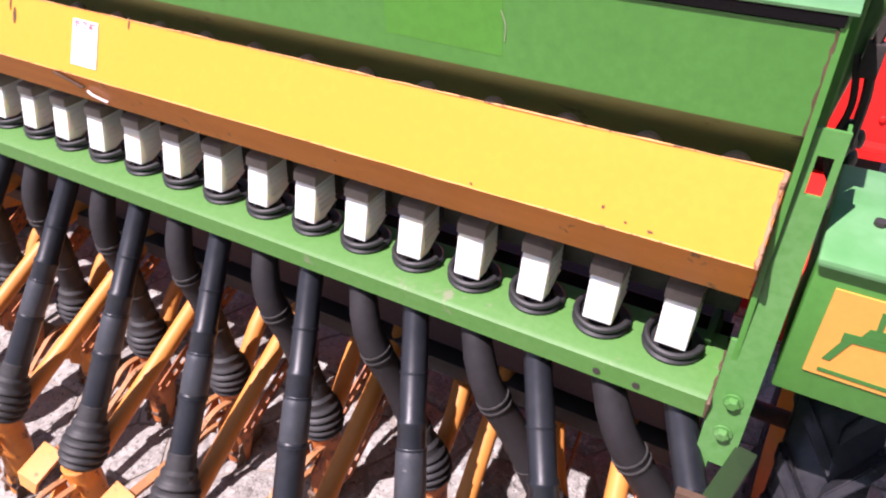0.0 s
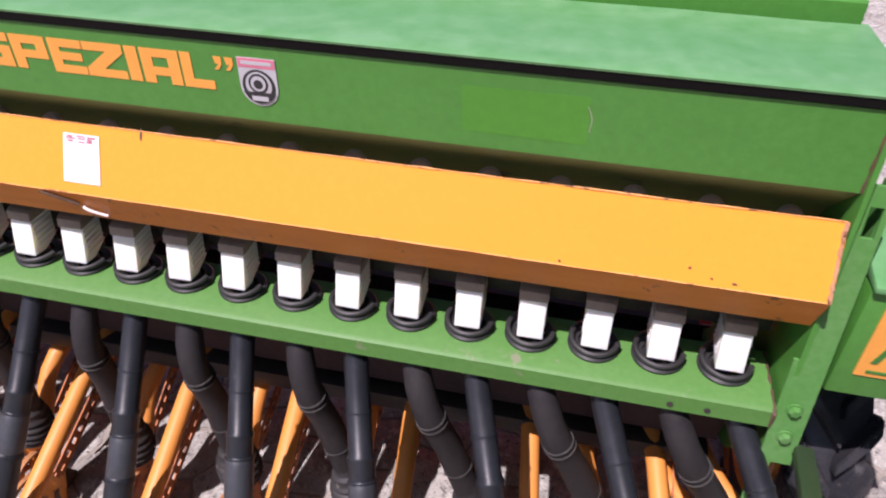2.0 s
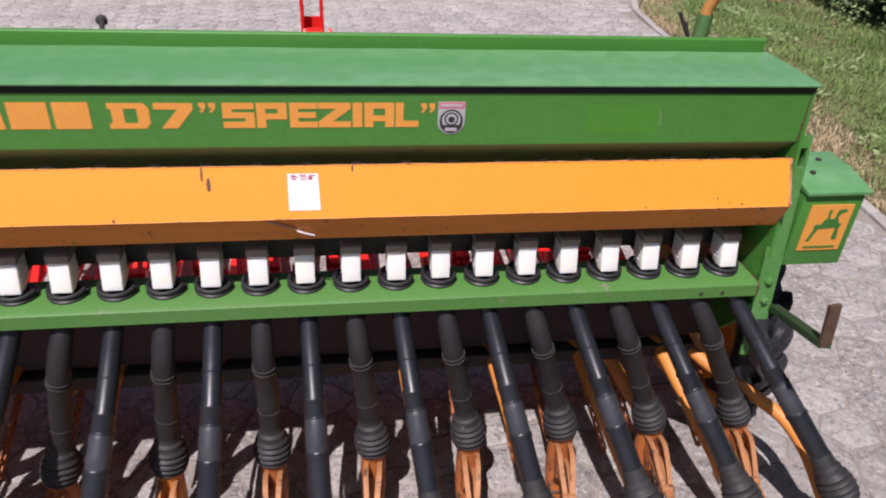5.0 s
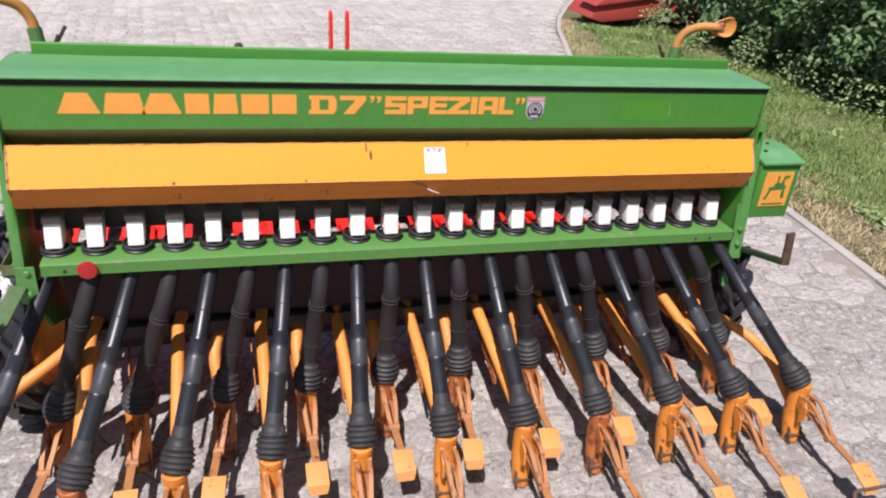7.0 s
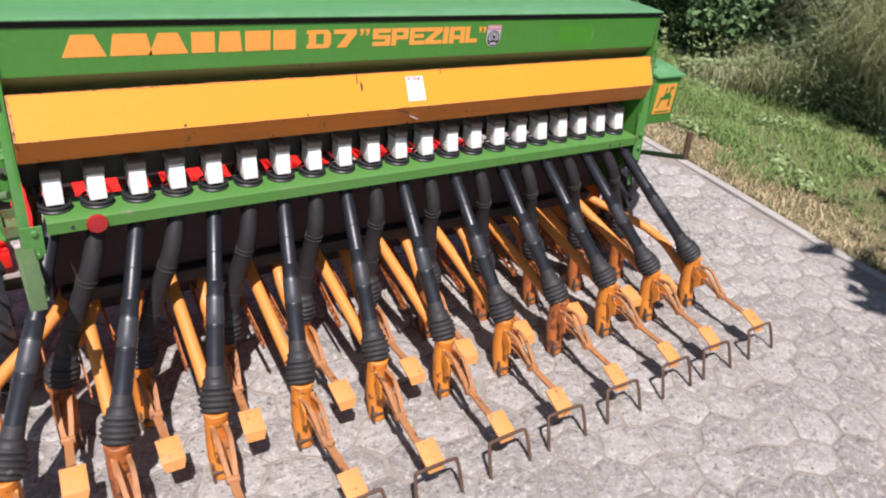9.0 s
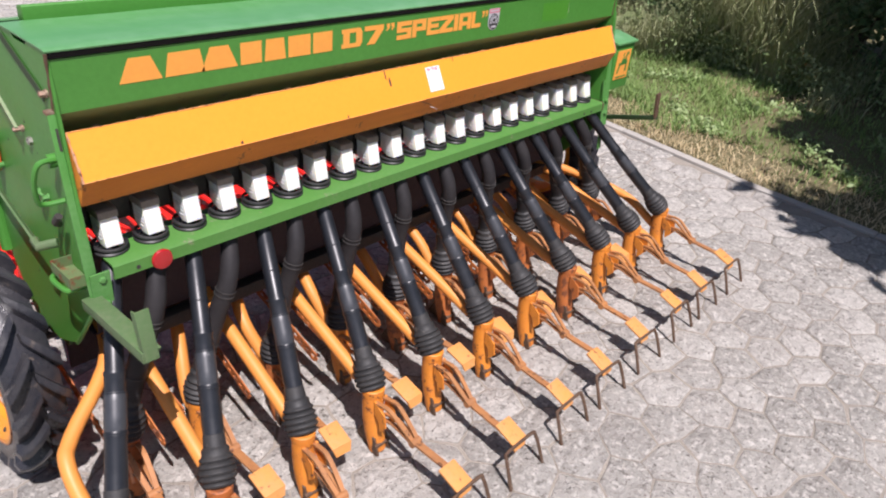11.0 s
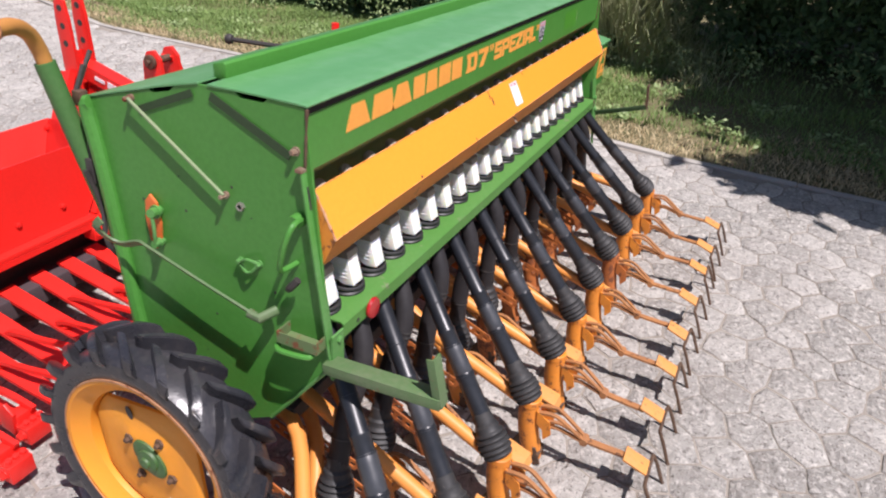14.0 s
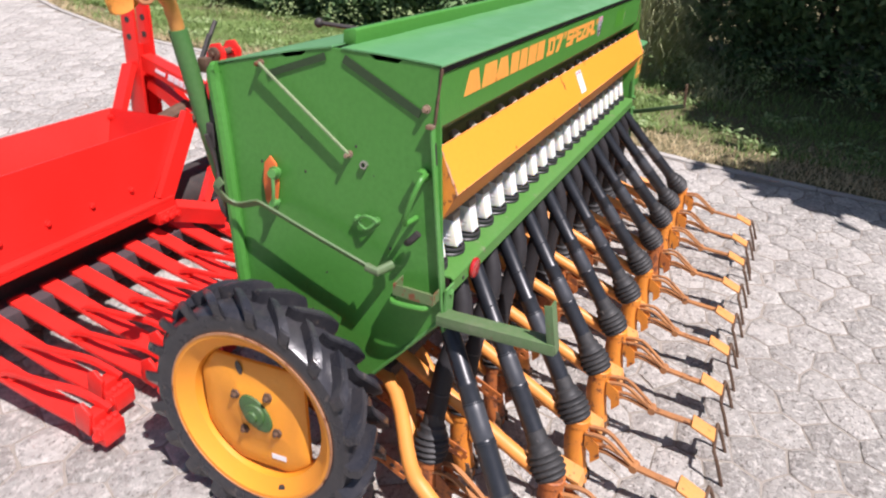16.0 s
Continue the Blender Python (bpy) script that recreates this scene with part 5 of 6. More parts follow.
def row_marker(s):
    """Green post at the front corner, orange bent pipe on top and a hollow scraper blade."""
    o = 0.0 if s < 0 else 0.016
    q = lambda x, y, z: (s * x - (o if s > 0 else 0), y, z)
    x = s * 1.335 - (o if s > 0 else 0)
    bm = bmesh.new()
    tube(bm, [q(1.235, 0.630, 0.60), q(1.317, 0.717, 1.135), q(1.352, 0.755, 1.375)], 0.026, 12)
    post = part("row_marker_post", bm, POST_GREEN, drill, "weathered dark green tubular marker post")
    bm = bmesh.new()
    line = [q(1.350, 0.755, 1.365), q(1.358, 0.757, 1.405), q(1.385, 0.748, 1.450), q(1.440, 0.722, 1.478), q(1.515, 0.694, 1.482)]
    tube(bm, smooth_line(line, 5), 0.0195, 12, False)
    part("marker_pipe", bm, ORANGE_DUSTY, post, "orange bent pipe")
    bm = bmesh.new()
    e = Vector(q(1.512, 0.694, 1.481))
    lathe(bm, [(0.023, -0.022), (0.023, 0.022), (0.0155, 0.022), (0.0155, -0.022)], along(e, e + Vector((s * 0.6, -0.72, 0.2))), 20, True)
    part("marker_eye", bm, EYE_MAT, post, "worn rusty open pipe eye")
    bm = bmesh.new()
    # shallow dish with rounded corners: two rings and a middle
    rim = smooth_line([(1.614, 0.712, 1.501), (1.592, 0.716, 1.525), (1.560, 0.722, 1.522), (1.512, 0.730, 1.498), (1.490, 0.732, 1.470), (1.505, 0.730, 1.450), (1.552, 0.722, 1.436), (1.598, 0.714, 1.442), (1.616, 0.710, 1.475)], 3)
    mid = sum(rim, Vector()) / len(rim)
    rings = [[bm.verts.new(q(*(mid + (p - mid) * f + Vector((0, d, 0))))) for p in rim] for f, d in ((1.0, 0.0), (0.8, 0.007), (0.45, 0.014))]
    c = bm.verts.new(q(mid.x, mid.y + 0.016, mid.z))
    n = len(rim)
    for u, v in zip(rings, rings[1:]):
        for k in range(n):
            bm.faces.new((u[k], u[(k + 1) % n], v[(k + 1) % n], v[k]))
    for k in range(n):
        bm.faces.new((rings[-1][k], rings[-1][(k + 1) % n], c))
    bmesh.ops.recalc_face_normals(bm, faces=bm.faces)
    bmesh.ops.solidify(bm, geom=bm.faces[:], thickness=0.004)
    part("marker_blade", bm, BLADE_MAT, post, "orange hollow marker blade")
    # latch, chain and linkage beside the post
    bm = bmesh.new()
    lv = bmesh.new()
    for u, v in ((0.060, 0.100), (0.032, 0.068)):
        tube(lv, [(x - s * 0.035, 0.73, 1.29), (x - s * (0.035 + u), 0.725, 1.29 + v)], 0.0065, 6)
    box(bm, x - s * 0.038 - 0.014, x - s * 0.038 + 0.014, 0.705, 0.735, 1.26, 1.30, 0.005)
    bolt(bm, (x - s * 0.038, 0.705, 1.28), (0, -1, 0), 0.010)
    tube(bm, [(x - s * 0.05, 0.715, 1.25), (x - s * 0.075, 0.70, 1.16)], 0.010, 8)
    latch = part("marker_latch", bm, STEEL_RUST, post, "rusty latch beside the post")
    part("latch_lever", lv, BLACK_IRON, latch, "dark latch lever")
    bm = bmesh.new()
    pts = smooth_line([(x + 0.03, 0.69, 1.23), (x + 0.015, 0.685, 1.12), (x + 0.03, 0.68, 1.02), (x + 0.03, 0.66, 0.86)], 6)
    tube(bm, pts, 0.010, 6)
    tube(bm, smooth_line([(x - 0.01, 0.69, 1.10), (x + 0.01, 0.675, 1.0), (x - 0.005, 0.66, 0.9), (x + 0.02, 0.65, 0.84)], 6), 0.007, 6)
    box(bm, x + 0.0, x + 0.035, 0.672, 0.70, 1.06, 1.13, 0.004)
    part("marker_linkage", bm, BLACK_IRON, post, "dark linkage and hose")


row_marker(-1)
row_marker(1)


def star_knob():
    """Clamping knob on a bolt beside the far marker post."""
    bm = bmesh.new()
    m = along((1.290, 0.700, 0.900), (1.360, 0.670, 0.925))
    lathe(bm, [(0.014, 0), (0.014, 0.055), (0.020, 0.058), (0.022, 0.074), (0.012, 0.080)], m, 14)
    for k in range(4):
        a = k * math.pi / 2
        lathe(bm, [(0.012, 0.054), (0.020, 0.058), (0.020, 0.076), (0.012, 0.080)], m @ T(0.032 * math.cos(a), 0.032 * math.sin(a), 0), 10)
    part("star_knob", bm, BLACK_RUBBER, drill, "black four-lobed clamping knob")


star_knob()


# ---- red implement in front of the drill ----
def red_implement():
    top = empty("red_implement", -0.05, 1.6, 0, label="bright red tillage implement with troughs and curved bars", category="farm implement")
    o = Vector((-0.05, 1.6, 0))

    def add(nm, bm, mat=RED, parent=top, lab="", smooth=30):
        bmesh.ops.translate(bm, verts=bm.verts, vec=-o)
        return part(nm, bm, mat, parent, lab, smooth)

    for s in (-1, 1):
        x0, x1 = (-1.62, -0.28) if s < 0 else (0.37, 1.57)
        inner = x1 if s < 0 else x0
        outer = x0 if s < 0 else x1
        far = 0.684
        # sheets whose inner end slopes outwards to the bottom
        prof = [(2.262, far), (2.09, 0.40), (1.785, 0.385), (1.817, 0.710)]
        slant = lambda z: inner + s * 0.255 * max(0.0, (0.70 - z) / 0.31)
        bm = bmesh.new()
        ends = [[bm.verts.new((outer if k == 0 else slant(z), y, z)) for y, z in prof] for k in (0, 1)]
        for k in range(3):
            bm.faces.new((ends[0][k], ends[1][k], ends[1][k + 1], ends[0][k + 1]))
        bmesh.ops.recalc_face_normals(bm, faces=bm.faces)
        bmesh.ops.solidify(bm, geom=bm.faces[:], thickness=0.006)
        add("trough", bm, lab="open red sheet trough")
        for k in (0, 1):
            bm = bmesh.new()
            bm.faces.new([bm.verts.new(((outer if k == 0 else slant(z)) + 0.002 * s * (1 - 2 * k), y, z)) for y, z in prof])
            bmesh.ops.solidify(bm, geom=bm.faces[:], thickness=0.005)
            add("trough_end", bm, lab="red end sheet of the trough")
        foot = inner + s * 0.165
        bm = bmesh.new()
        box(bm, min(outer, foot), max(outer, foot), 1.740, 1.800, 0.362, 0.384, 0.004)
        box(bm, min(outer, foot), max(outer, foot), 1.740, 1.748, 0.335, 0.362)
        add("trough_rail", bm, lab="red angle rail below the trough")
        for k in range(5):
            x = outer + (slant(0.385) - outer) * (k + 0.5) / 5
            bm = bmesh.new()
            bolt(bm, (x, 1.793, 0.47), (0, -1, 0), 0.012)
            add("trough_bolt", bm)
        for z in (0.585, 0.655):
            bm = bmesh.new()
            bolt(bm, (inner + 0.05 * s, 2.245 - (0.684 - z) * 0.6, z), (0, -1, 0), 0.012)
            add("trough_bolt", bm)
        bm = bmesh.new()
        tube(bm, [(inner + 0.208 * s, 1.768, 0.368), (inner - 0.045 * s, 1.798, 0.725)], 0, flat=(0.042, 0.018))
        add("side_post", bm, lab="sloping red post beside the trough")
        # bolted plates where the cross frame meets the trough
        bm = bmesh.new()
        e = inner + 0.215 * s
        box(bm, e - 0.075, e + 0.095, 1.725, 1.80, 0.275, 0.334, 0.004)
        for k in range(4):
            bolt(bm, (e - 0.05 + 0.04 * k, 1.724, 0.306), (0, -1, 0), 0.017, 0.018)
        add("clamp_block", bm, lab="red clamp with bolt heads")
        bm = bmesh.new()
        tube(bm, [(inner + 0.17 * s, 1.745, 0.305), (inner - 0.02 * s, 1.600, 0.250)], 0, flat=(0.030, 0.046))
        tube(bm, [(inner + 0.02 * s, 1.70, 0.30), (inner - 0.16 * s, 1.78, 0.42)], 0, flat=(0.018, 0.026))
        add("cross_stay", bm, lab="short red box beam of the frame")
    # mast: two drilled plates on legs, braces to the troughs, and the beam back to the hitch
    for x in (-0.077, 0.024):
        bm = bmesh.new()
        prism(bm, [(2.245, 0.36), (2.355, 0.36), (2.345, 1.12), (2.335, 1.20), (2.30, 1.22), (2.27, 1.205), (2.258, 1.12)], x, x + 0.018, "x", bevel=0.003)
        plate = add("mast_plate", bm, lab="red drilled mast plate")
        for z in (1.17, 1.085, 1.0):
            for side in (-1, 1):
                bm = bmesh.new()
                xs = x if side < 0 else x + 0.018
                lathe(bm, [(0.016, 0), (0.016, 0.0015)], along((xs, 2.302, z), (xs + side, 2.302, z)), 12)
                add("mast_hole", bm, BLACK_IRON, plate)
    bm = bmesh.new()
    prism(bm, [(2.335, 0.45), (2.342, 0.45), (2.332, 0.95), (2.325, 0.95)], -0.059, 0.024, "x")
    add("mast_web", bm)
    for sx in (-1, 1):
        bm = bmesh.new()
        tube(bm, [(-0.02 + sx * 0.07, 2.31, 0.860), (-0.02 + sx * 0.34, 2.24, 0.44)], 0, flat=(0.018, 0.035))
        add("mast_brace", bm, lab="sloping red brace")
    bm = bmesh.new()
    tube(bm, [(-0.005, 2.28, 0.870), (-0.005, 1.76, 0.725)], 0, flat=(0.040, 0.038))
    add("top_beam", bm, lab="red square beam with a white mark")
    bm = bmesh.new()
    tube(bm, [(-0.005, 2.26, 0.76), (-0.005, 1.78, 0.52)], 0, flat=(0.028, 0.028))
    add("lower_beam", bm, lab="red lower stay below the beam")
    for k, (a, b) in enumerate(((0.02, 0.085), (0.105, 0.14), (0.145, 0.175), (0.18, 0.205), (0.21, 0.225), (0.23, 0.265))):
        bm = bmesh.new()
        m = along((-0.0455, 2.20, 0.848), (-0.0455, 1.76, 0.725))
        box(bm, -0.002, 0.0015, -0.016 if k else -0.009, 0.016 if k else 0.009, a, b, 0, m)
        add("white_mark", bm, PAPER, lab="plain white bar of a maker's mark")
    # double hitch bracket with its roller
    for x in (-0.050, 0.062):
        bm = bmesh.new()
        prism(bm, [(1.69, 0.60), (1.87, 0.60), (1.83, 0.98), (1.80, 1.03), (1.755, 1.04), (1.72, 1.00)], x, x + 0.018, "x", bevel=0.003)
        add("hitch_plate", bm, lab="red hitch plate")
    bm = bmesh.new()
    lathe(bm, [(0.034, 0), (0.036, 0.012), (0.030, 0.016), (0.012, 0.017), (0.012, 0.030)], along((-0.050, 1.775, 0.985), (-1.05, 1.775, 0.985)), 20)
    tube(bm, [(-0.05, 1.775, 0.985), (0.09, 1.775, 0.985)], 0.018, 10)
    add("hitch_pin", bm, STEEL_RUST, lab="worn steel hitch pin with a washer")
    bm = bmesh.new()
    tube(bm, [(0.070, 1.78, 1.00), (0.20, 1.80, 0.66)], 0, flat=(0.020, 0.035))
    add("hitch_stay", bm, lab="sloping red stay")
    bm = bmesh.new()
    tube(bm, [(-0.24, 1.80, 0.70), (0.33, 1.80, 0.70)], 0.030, 12)
    tube(bm, [(-0.20, 2.05, 0.62), (0.02, 2.05, 0.66)], 0.040, 10)
    add("cross_shaft", bm, STEEL_RUST, lab="rusty cross shaft")
    # dark drum added to fill the shaded gap below the troughs
    bm = bmesh.new()
    tube(bm, [(-1.55, 2.02, 0.20), (1.53, 2.02, 0.20)], 0.15, 20)
    add("dark_fill_drum", bm, BLACK_IRON, lab="dark drum added for the shade below the troughs")
    bm = bmesh.new()
    box(bm, 1.545, 1.575, 1.745, 1.84, 0.335, 0.72, 0.004)
    tube(bm, [(1.56, 1.80, 0.70), (1.57, 1.80, 0.91)], 0.026, 10)
    add("side_plate", bm)
    bm = bmesh.new()
    box(bm, -1.56, 1.54, 1.74, 1.88, 0.10, 0.195, 0.010)
    add("bar_carrier", bm, FILL_BLACK, lab="black beam that carries the bars")
    # curved flat bars that run back from the carrier, every other one shorter, each with a clamp and a thin link at its end
    made = {}
    for k in range(21):
        at = T(-1.505 + 0.145 * k, 0, 0)
        d = 0.105 * (k % 2)
        if k < 2:
            bm = bmesh.new()
            line = smooth_line([(0, 0.215, 0.208), (0, 0.10, 0.183), (0, -0.10 + d * 0.4, 0.146), (0, -0.30 + d * 0.8, 0.112), (0, -0.50 + d, 0.094)], 4)
            tube(bm, line, 0, flat=(0.037, 0.008))
            ob = part("curved_bar", bm, RED, top, "curved flat red bar", 30, at)
            bm = bmesh.new()
            tube(bm, smooth_line([(-0.026, -0.115 + d, 0.166), (-0.020, -0.16 + d, 0.182), (-0.010, -0.30 + d, 0.190), (0.016, -0.44 + d, 0.186), (0.030, -0.56 + d, 0.150)], 4), 0, flat=(0.010, 0.009))
            bolt(bm, (-0.012, -0.15 + d, 0.150), (0, 0, 1), 0.014, 0.022)
            l_ob = part("bar_link", bm, RED, ob, "thin red link above the bar", 30)
            bm = bmesh.new()
            prism(bm, [(-0.47 + d, 0.085), (-0.53 + d, 0.070), (-0.55 + d, 0.165), (-0.515 + d, 0.200), (-0.475 + d, 0.175)], -0.040, -0.026, "x", bevel=0.003)
            box(bm, -0.034, 0.052, -0.595 + d, -0.535 + d, 0.045, 0.115, 0.006)
            box(bm, -0.030, 0.046, -0.550 + d, -0.500 + d, 0.080, 0.150, 0.005)
            for q in range(3):
                bolt(bm, (-0.016 + 0.026 * q, -0.572 + d, 0.115), (0, -0.15, 1), 0.012, 0.018)
            bolt(bm, (-0.034, -0.565 + d, 0.080), (-1, 0, 0), 0.015, 0.016)
            c_ob = part("bar_clamp", bm, RED, ob, "red clamp block with bolt heads", 30)
            made[k] = ob.data, l_ob.data, c_ob.data
        else:
            bar_me, link_me, clamp_me = made[k % 2]
            ob = link("curved_bar", bar_me, None, top, "curved flat red bar", 0, at)
            link("bar_link", link_me, None, ob, "thin red link above the bar", 0)
            link("bar_clamp", clamp_me, None, ob, "red clamp block with bolt heads", 0)
    return top


red_implement()


def old_machine():
    """Dull red machine parked on the grass, seen from afar."""
    top = empty("old_machine", 5.85, 8.6, 0.0, label="dull red rusty farm machine parked on the grass", category="farm machine")
    bm = bmesh.new()
    prism(bm, [(-1.15, 0.16), (-0.95, 0.10), (0.05, 0.20), (0.25, 0.42), (-0.4, 0.48), (-1.0, 0.34)], -0.35, 0.55, "y", bevel=0.02)
    part("deck", bm, RED_DULL, top)
    bm = bmesh.new()
    lathe(bm, [(0.10, 0.02), (0.42, 0.05), (0.46, 0.20), (0.40, 0.40), (0.15, 0.55)], T(0.65, 0.1, 0.05), 24)
    part("drum", bm, RED_DULL, top, "round dull red drum")
    bm = bmesh.new()
    box(bm, -0.6, 0.9, 0.05, 0.2, 0.45, 0.62, 0.02)
    tube(bm, [(0.9, 0.1, 0.5), (1.35, 0.0, 0.35)], 0.05, 10)
    box(bm, -0.2, 0.1, 0.0, 0.3, 0.5, 1.1, 0.02)
    part("frame", bm, RED_DULL, top)
    for x, y in ((-0.65, -0.1), (0.65, 0.1)):
        bm = bmesh.new()
        tube(bm, [(x, y, -0.03), (x + 0.02, y, 0.12), (x + 0.05, y + 0.05, 0.35)], [0.09, 0.06, 0.06], 10)
        part("foot", bm, BLACK_IRON, top)
    bm = bmesh.new()
    prism(bm, [(-1.12, 0.35), (-0.98, 0.36), (0.0, 0.5), (-0.05, 0.58), (-0.9, 0.52)], -0.4, 0.2, "y", bevel=0.02)
    part("guard", bm, RED_DULL, top, "bent dull red guard")


old_machine()


# ---- plants ----
rng = np.random.default_rng(7)


def blades(name, pos, height, width, lean, material, droop=1.0, **tags):
    """Grass: every blade a tapering strip that bows over."""
    n = len(pos)
    ang = rng.uniform(0, 2 * np.pi, n)
    dirx = np.stack([np.cos(ang), np.sin(ang), np.zeros(n)], 1)
    side = np.stack([-np.sin(ang), np.cos(ang), np.zeros(n)], 1) * (width * rng.uniform(0.6, 1.3, n))[:, None]
    h = height * rng.uniform(0.5, 1.25, n)
    b = lean * rng.uniform(0.3, 1.3, n) * h
    up = np.array([0, 0, 1.0])
    mid = pos + up * (h * 0.55)[:, None] + dirx * (b * 0.25)[:, None]
    bow = pos + up * (h * 0.9)[:, None] + dirx * (b * 0.65)[:, None]
    tip = pos + up * h[:, None] * (1 - 0.35 * rng.uniform(0, 1, n) * min(droop, 1))[:, None] + dirx * b[:, None]
    v = np.stack([pos - side, pos + side, mid + side * 0.85, mid - side * 0.85, bow + side * 0.6, bow - side * 0.6, tip], 1).reshape(-1, 3)
    k = np.arange(n)[:, None] * 7
    f = np.concatenate([k + np.array(q) for q in ((0, 1, 2), (0, 2, 3), (3, 2, 4), (3, 4, 5), (5, 4, 6))])
    return soup(name, v, f, material, **tags)


def patchy(n, x0, x1, y0, y1, lo, keep):
    x, y = rng.uniform(x0, x1, n), rng.uniform(y0, y1, n)
    kx = np.interp(y, [k[0] for k in KERB], [k[1] for k in KERB])
    ok = (x > kx + lo) & keep(x - kx, x, y)
    return np.stack([x, y, np.full(n, -0.005)], 1)[ok]


def wave(x, y, s=1.0):
    return np.sin(x * 3.1 * s + 1.3 * np.sin(y * 2.3 * s)) + np.sin(y * 2.7 * s + 1.7 * np.sin(x * 1.9 * s))


p = patchy(230000, 2.8, 7.2, -3.0, 10.5, 0.10, lambda d, x, y: (rng.uniform(0, 1, len(x)) < (0.72 + 0.28 * wave(x, y, 0.6)) * np.where((d > 0.75) & (y < 0.1), 0.3, 1.0)) & ((d > 0.6) | ((wave(x, y, 1.7) > 0.5 - d * 2) & (rng.uniform(0, 1, len(x)) < 0.02 + 0.9 * d))))
blades("grass", p, 0.060 * (1 + 0.35 * np.clip(wave(p[:, 0], p[:, 1], 1.9), -1, 1)), 0.0036, 1.2, GRASS, label="sunlit green grass verge beside the paving", category="grass", kind="stuff")
p = patchy(80000, 2.7, 5.8, -3.0, 9.0, 0.07, lambda d, x, y: (d < 0.7) & (rng.uniform(0, 1, len(x)) < 1.05 - 1.3 * d + 0.15 * wave(x, y, 1.2)) | (wave(x, y, 0.8) > 0.8) & (rng.uniform(0, 1, len(x)) < 0.4))
blades("dry_grass", p, 0.042, 0.0032, 1.7, STRAW, label="bleached dry grass along the kerb", category="grass", kind="stuff")
p = patchy(26000, 4.7, 6.3, -0.75, 2.5, 0.4, lambda d, x, y: (y > 0.05 + 0.3 * rng.normal(0, 1, len(x))) & (x > 5.2 + 0.28 * np.sin(y * 2.1) + 0.12 * wave(x, y, 2)) & (wave(x, y, 1.5) + 0.7 * rng.normal(0, 1, len(x)) > -0.7))
blades("tall_grass", p, (0.22 + 0.70 * np.exp(-((p[:, 1] - 1.05) / 0.8) ** 2)) * (1 + 0.35 * np.clip(wave(p[:, 0], p[:, 1], 1.1), -1, 1.2)), 0.0040, 0.95, REED, label="tall pale green grass in front of the hedge", category="grass", kind="stuff")


def leaves(name, pos, size, out, material, parent=None, **tags):
    """Folded pointed leaves; out: the way most of them face."""
    n = len(pos)
    nrm = rng.normal(0, 0.75, (n, 3)) + out
    nrm /= np.linalg.norm(nrm, axis=1)[:, None]
    a = np.cross(nrm, rng.normal(0, 1, (n, 3)))
    a /= np.linalg.norm(a, axis=1)[:, None]
    b = np.cross(nrm, a)
    s = (size * rng.uniform(0.55, 1.3, n))[:, None]
    q = [pos - a * s, pos - a * s * 0.2 + b * s * 0.42 + nrm * s * 0.14, pos + a * s * 0.45 + b * s * 0.30 + nrm * s * 0.1, pos + a * s * 1.05 - nrm * s * 0.2,
         pos + a * s * 0.45 - b * s * 0.30 + nrm * s * 0.1, pos - a * s * 0.2 - b * s * 0.42 + nrm * s * 0.14]
    v = np.stack(q, 1).reshape(-1, 3)
    k = np.arange(n)[:, None] * 6
    f = np.concatenate([k + np.array(t) for t in ((0, 5, 1), (1, 5, 4), (1, 4, 2), (2, 4, 3))])
    return soup(name, v, f, material, parent, **tags)


p = patchy(26000, 3.3, 6.2, -2.4, 9.0, 0.45, lambda d, x, y: (wave(x, y, 2.3) > 1.05 - 0.5 * (x > 5.0)))
p[:, 2] += rng.uniform(0.01, 0.09, len(p)) + (p[:, 0] > 5.05) * rng.uniform(0.0, 0.38, len(p))
leaves("weeds", p, 0.026, np.array([-0.2, -0.3, 1.0]), WEED, label="low broad-leaved weeds among the grass", category="weeds", kind="stuff")


p = patchy(66000, 4.8, 6.3, -0.9, 2.6, 0.45, lambda d, x, y: (y > 0.15 + 0.3 * rng.normal(0, 1, len(x))) & (x > 5.15 + 0.25 * np.sin(y * 1.7)) & (wave(x, y, 2.0) > -0.2))
p[:, 2] += rng.uniform(0.0, 1.0, len(p)) ** 0.8 * (0.12 + 0.62 * np.exp(-((p[:, 1] - 1.0) / 0.75) ** 2)) * (1 + 0.5 * np.clip(wave(p[:, 0], p[:, 1], 1.3), -1, 1.2))
leaves("tall_weeds", p, 0.020, np.array([-0.3, -0.3, 0.8]), TALL_WEED, label="tall pale weeds before the hedge", category="weeds", kind="stuff")


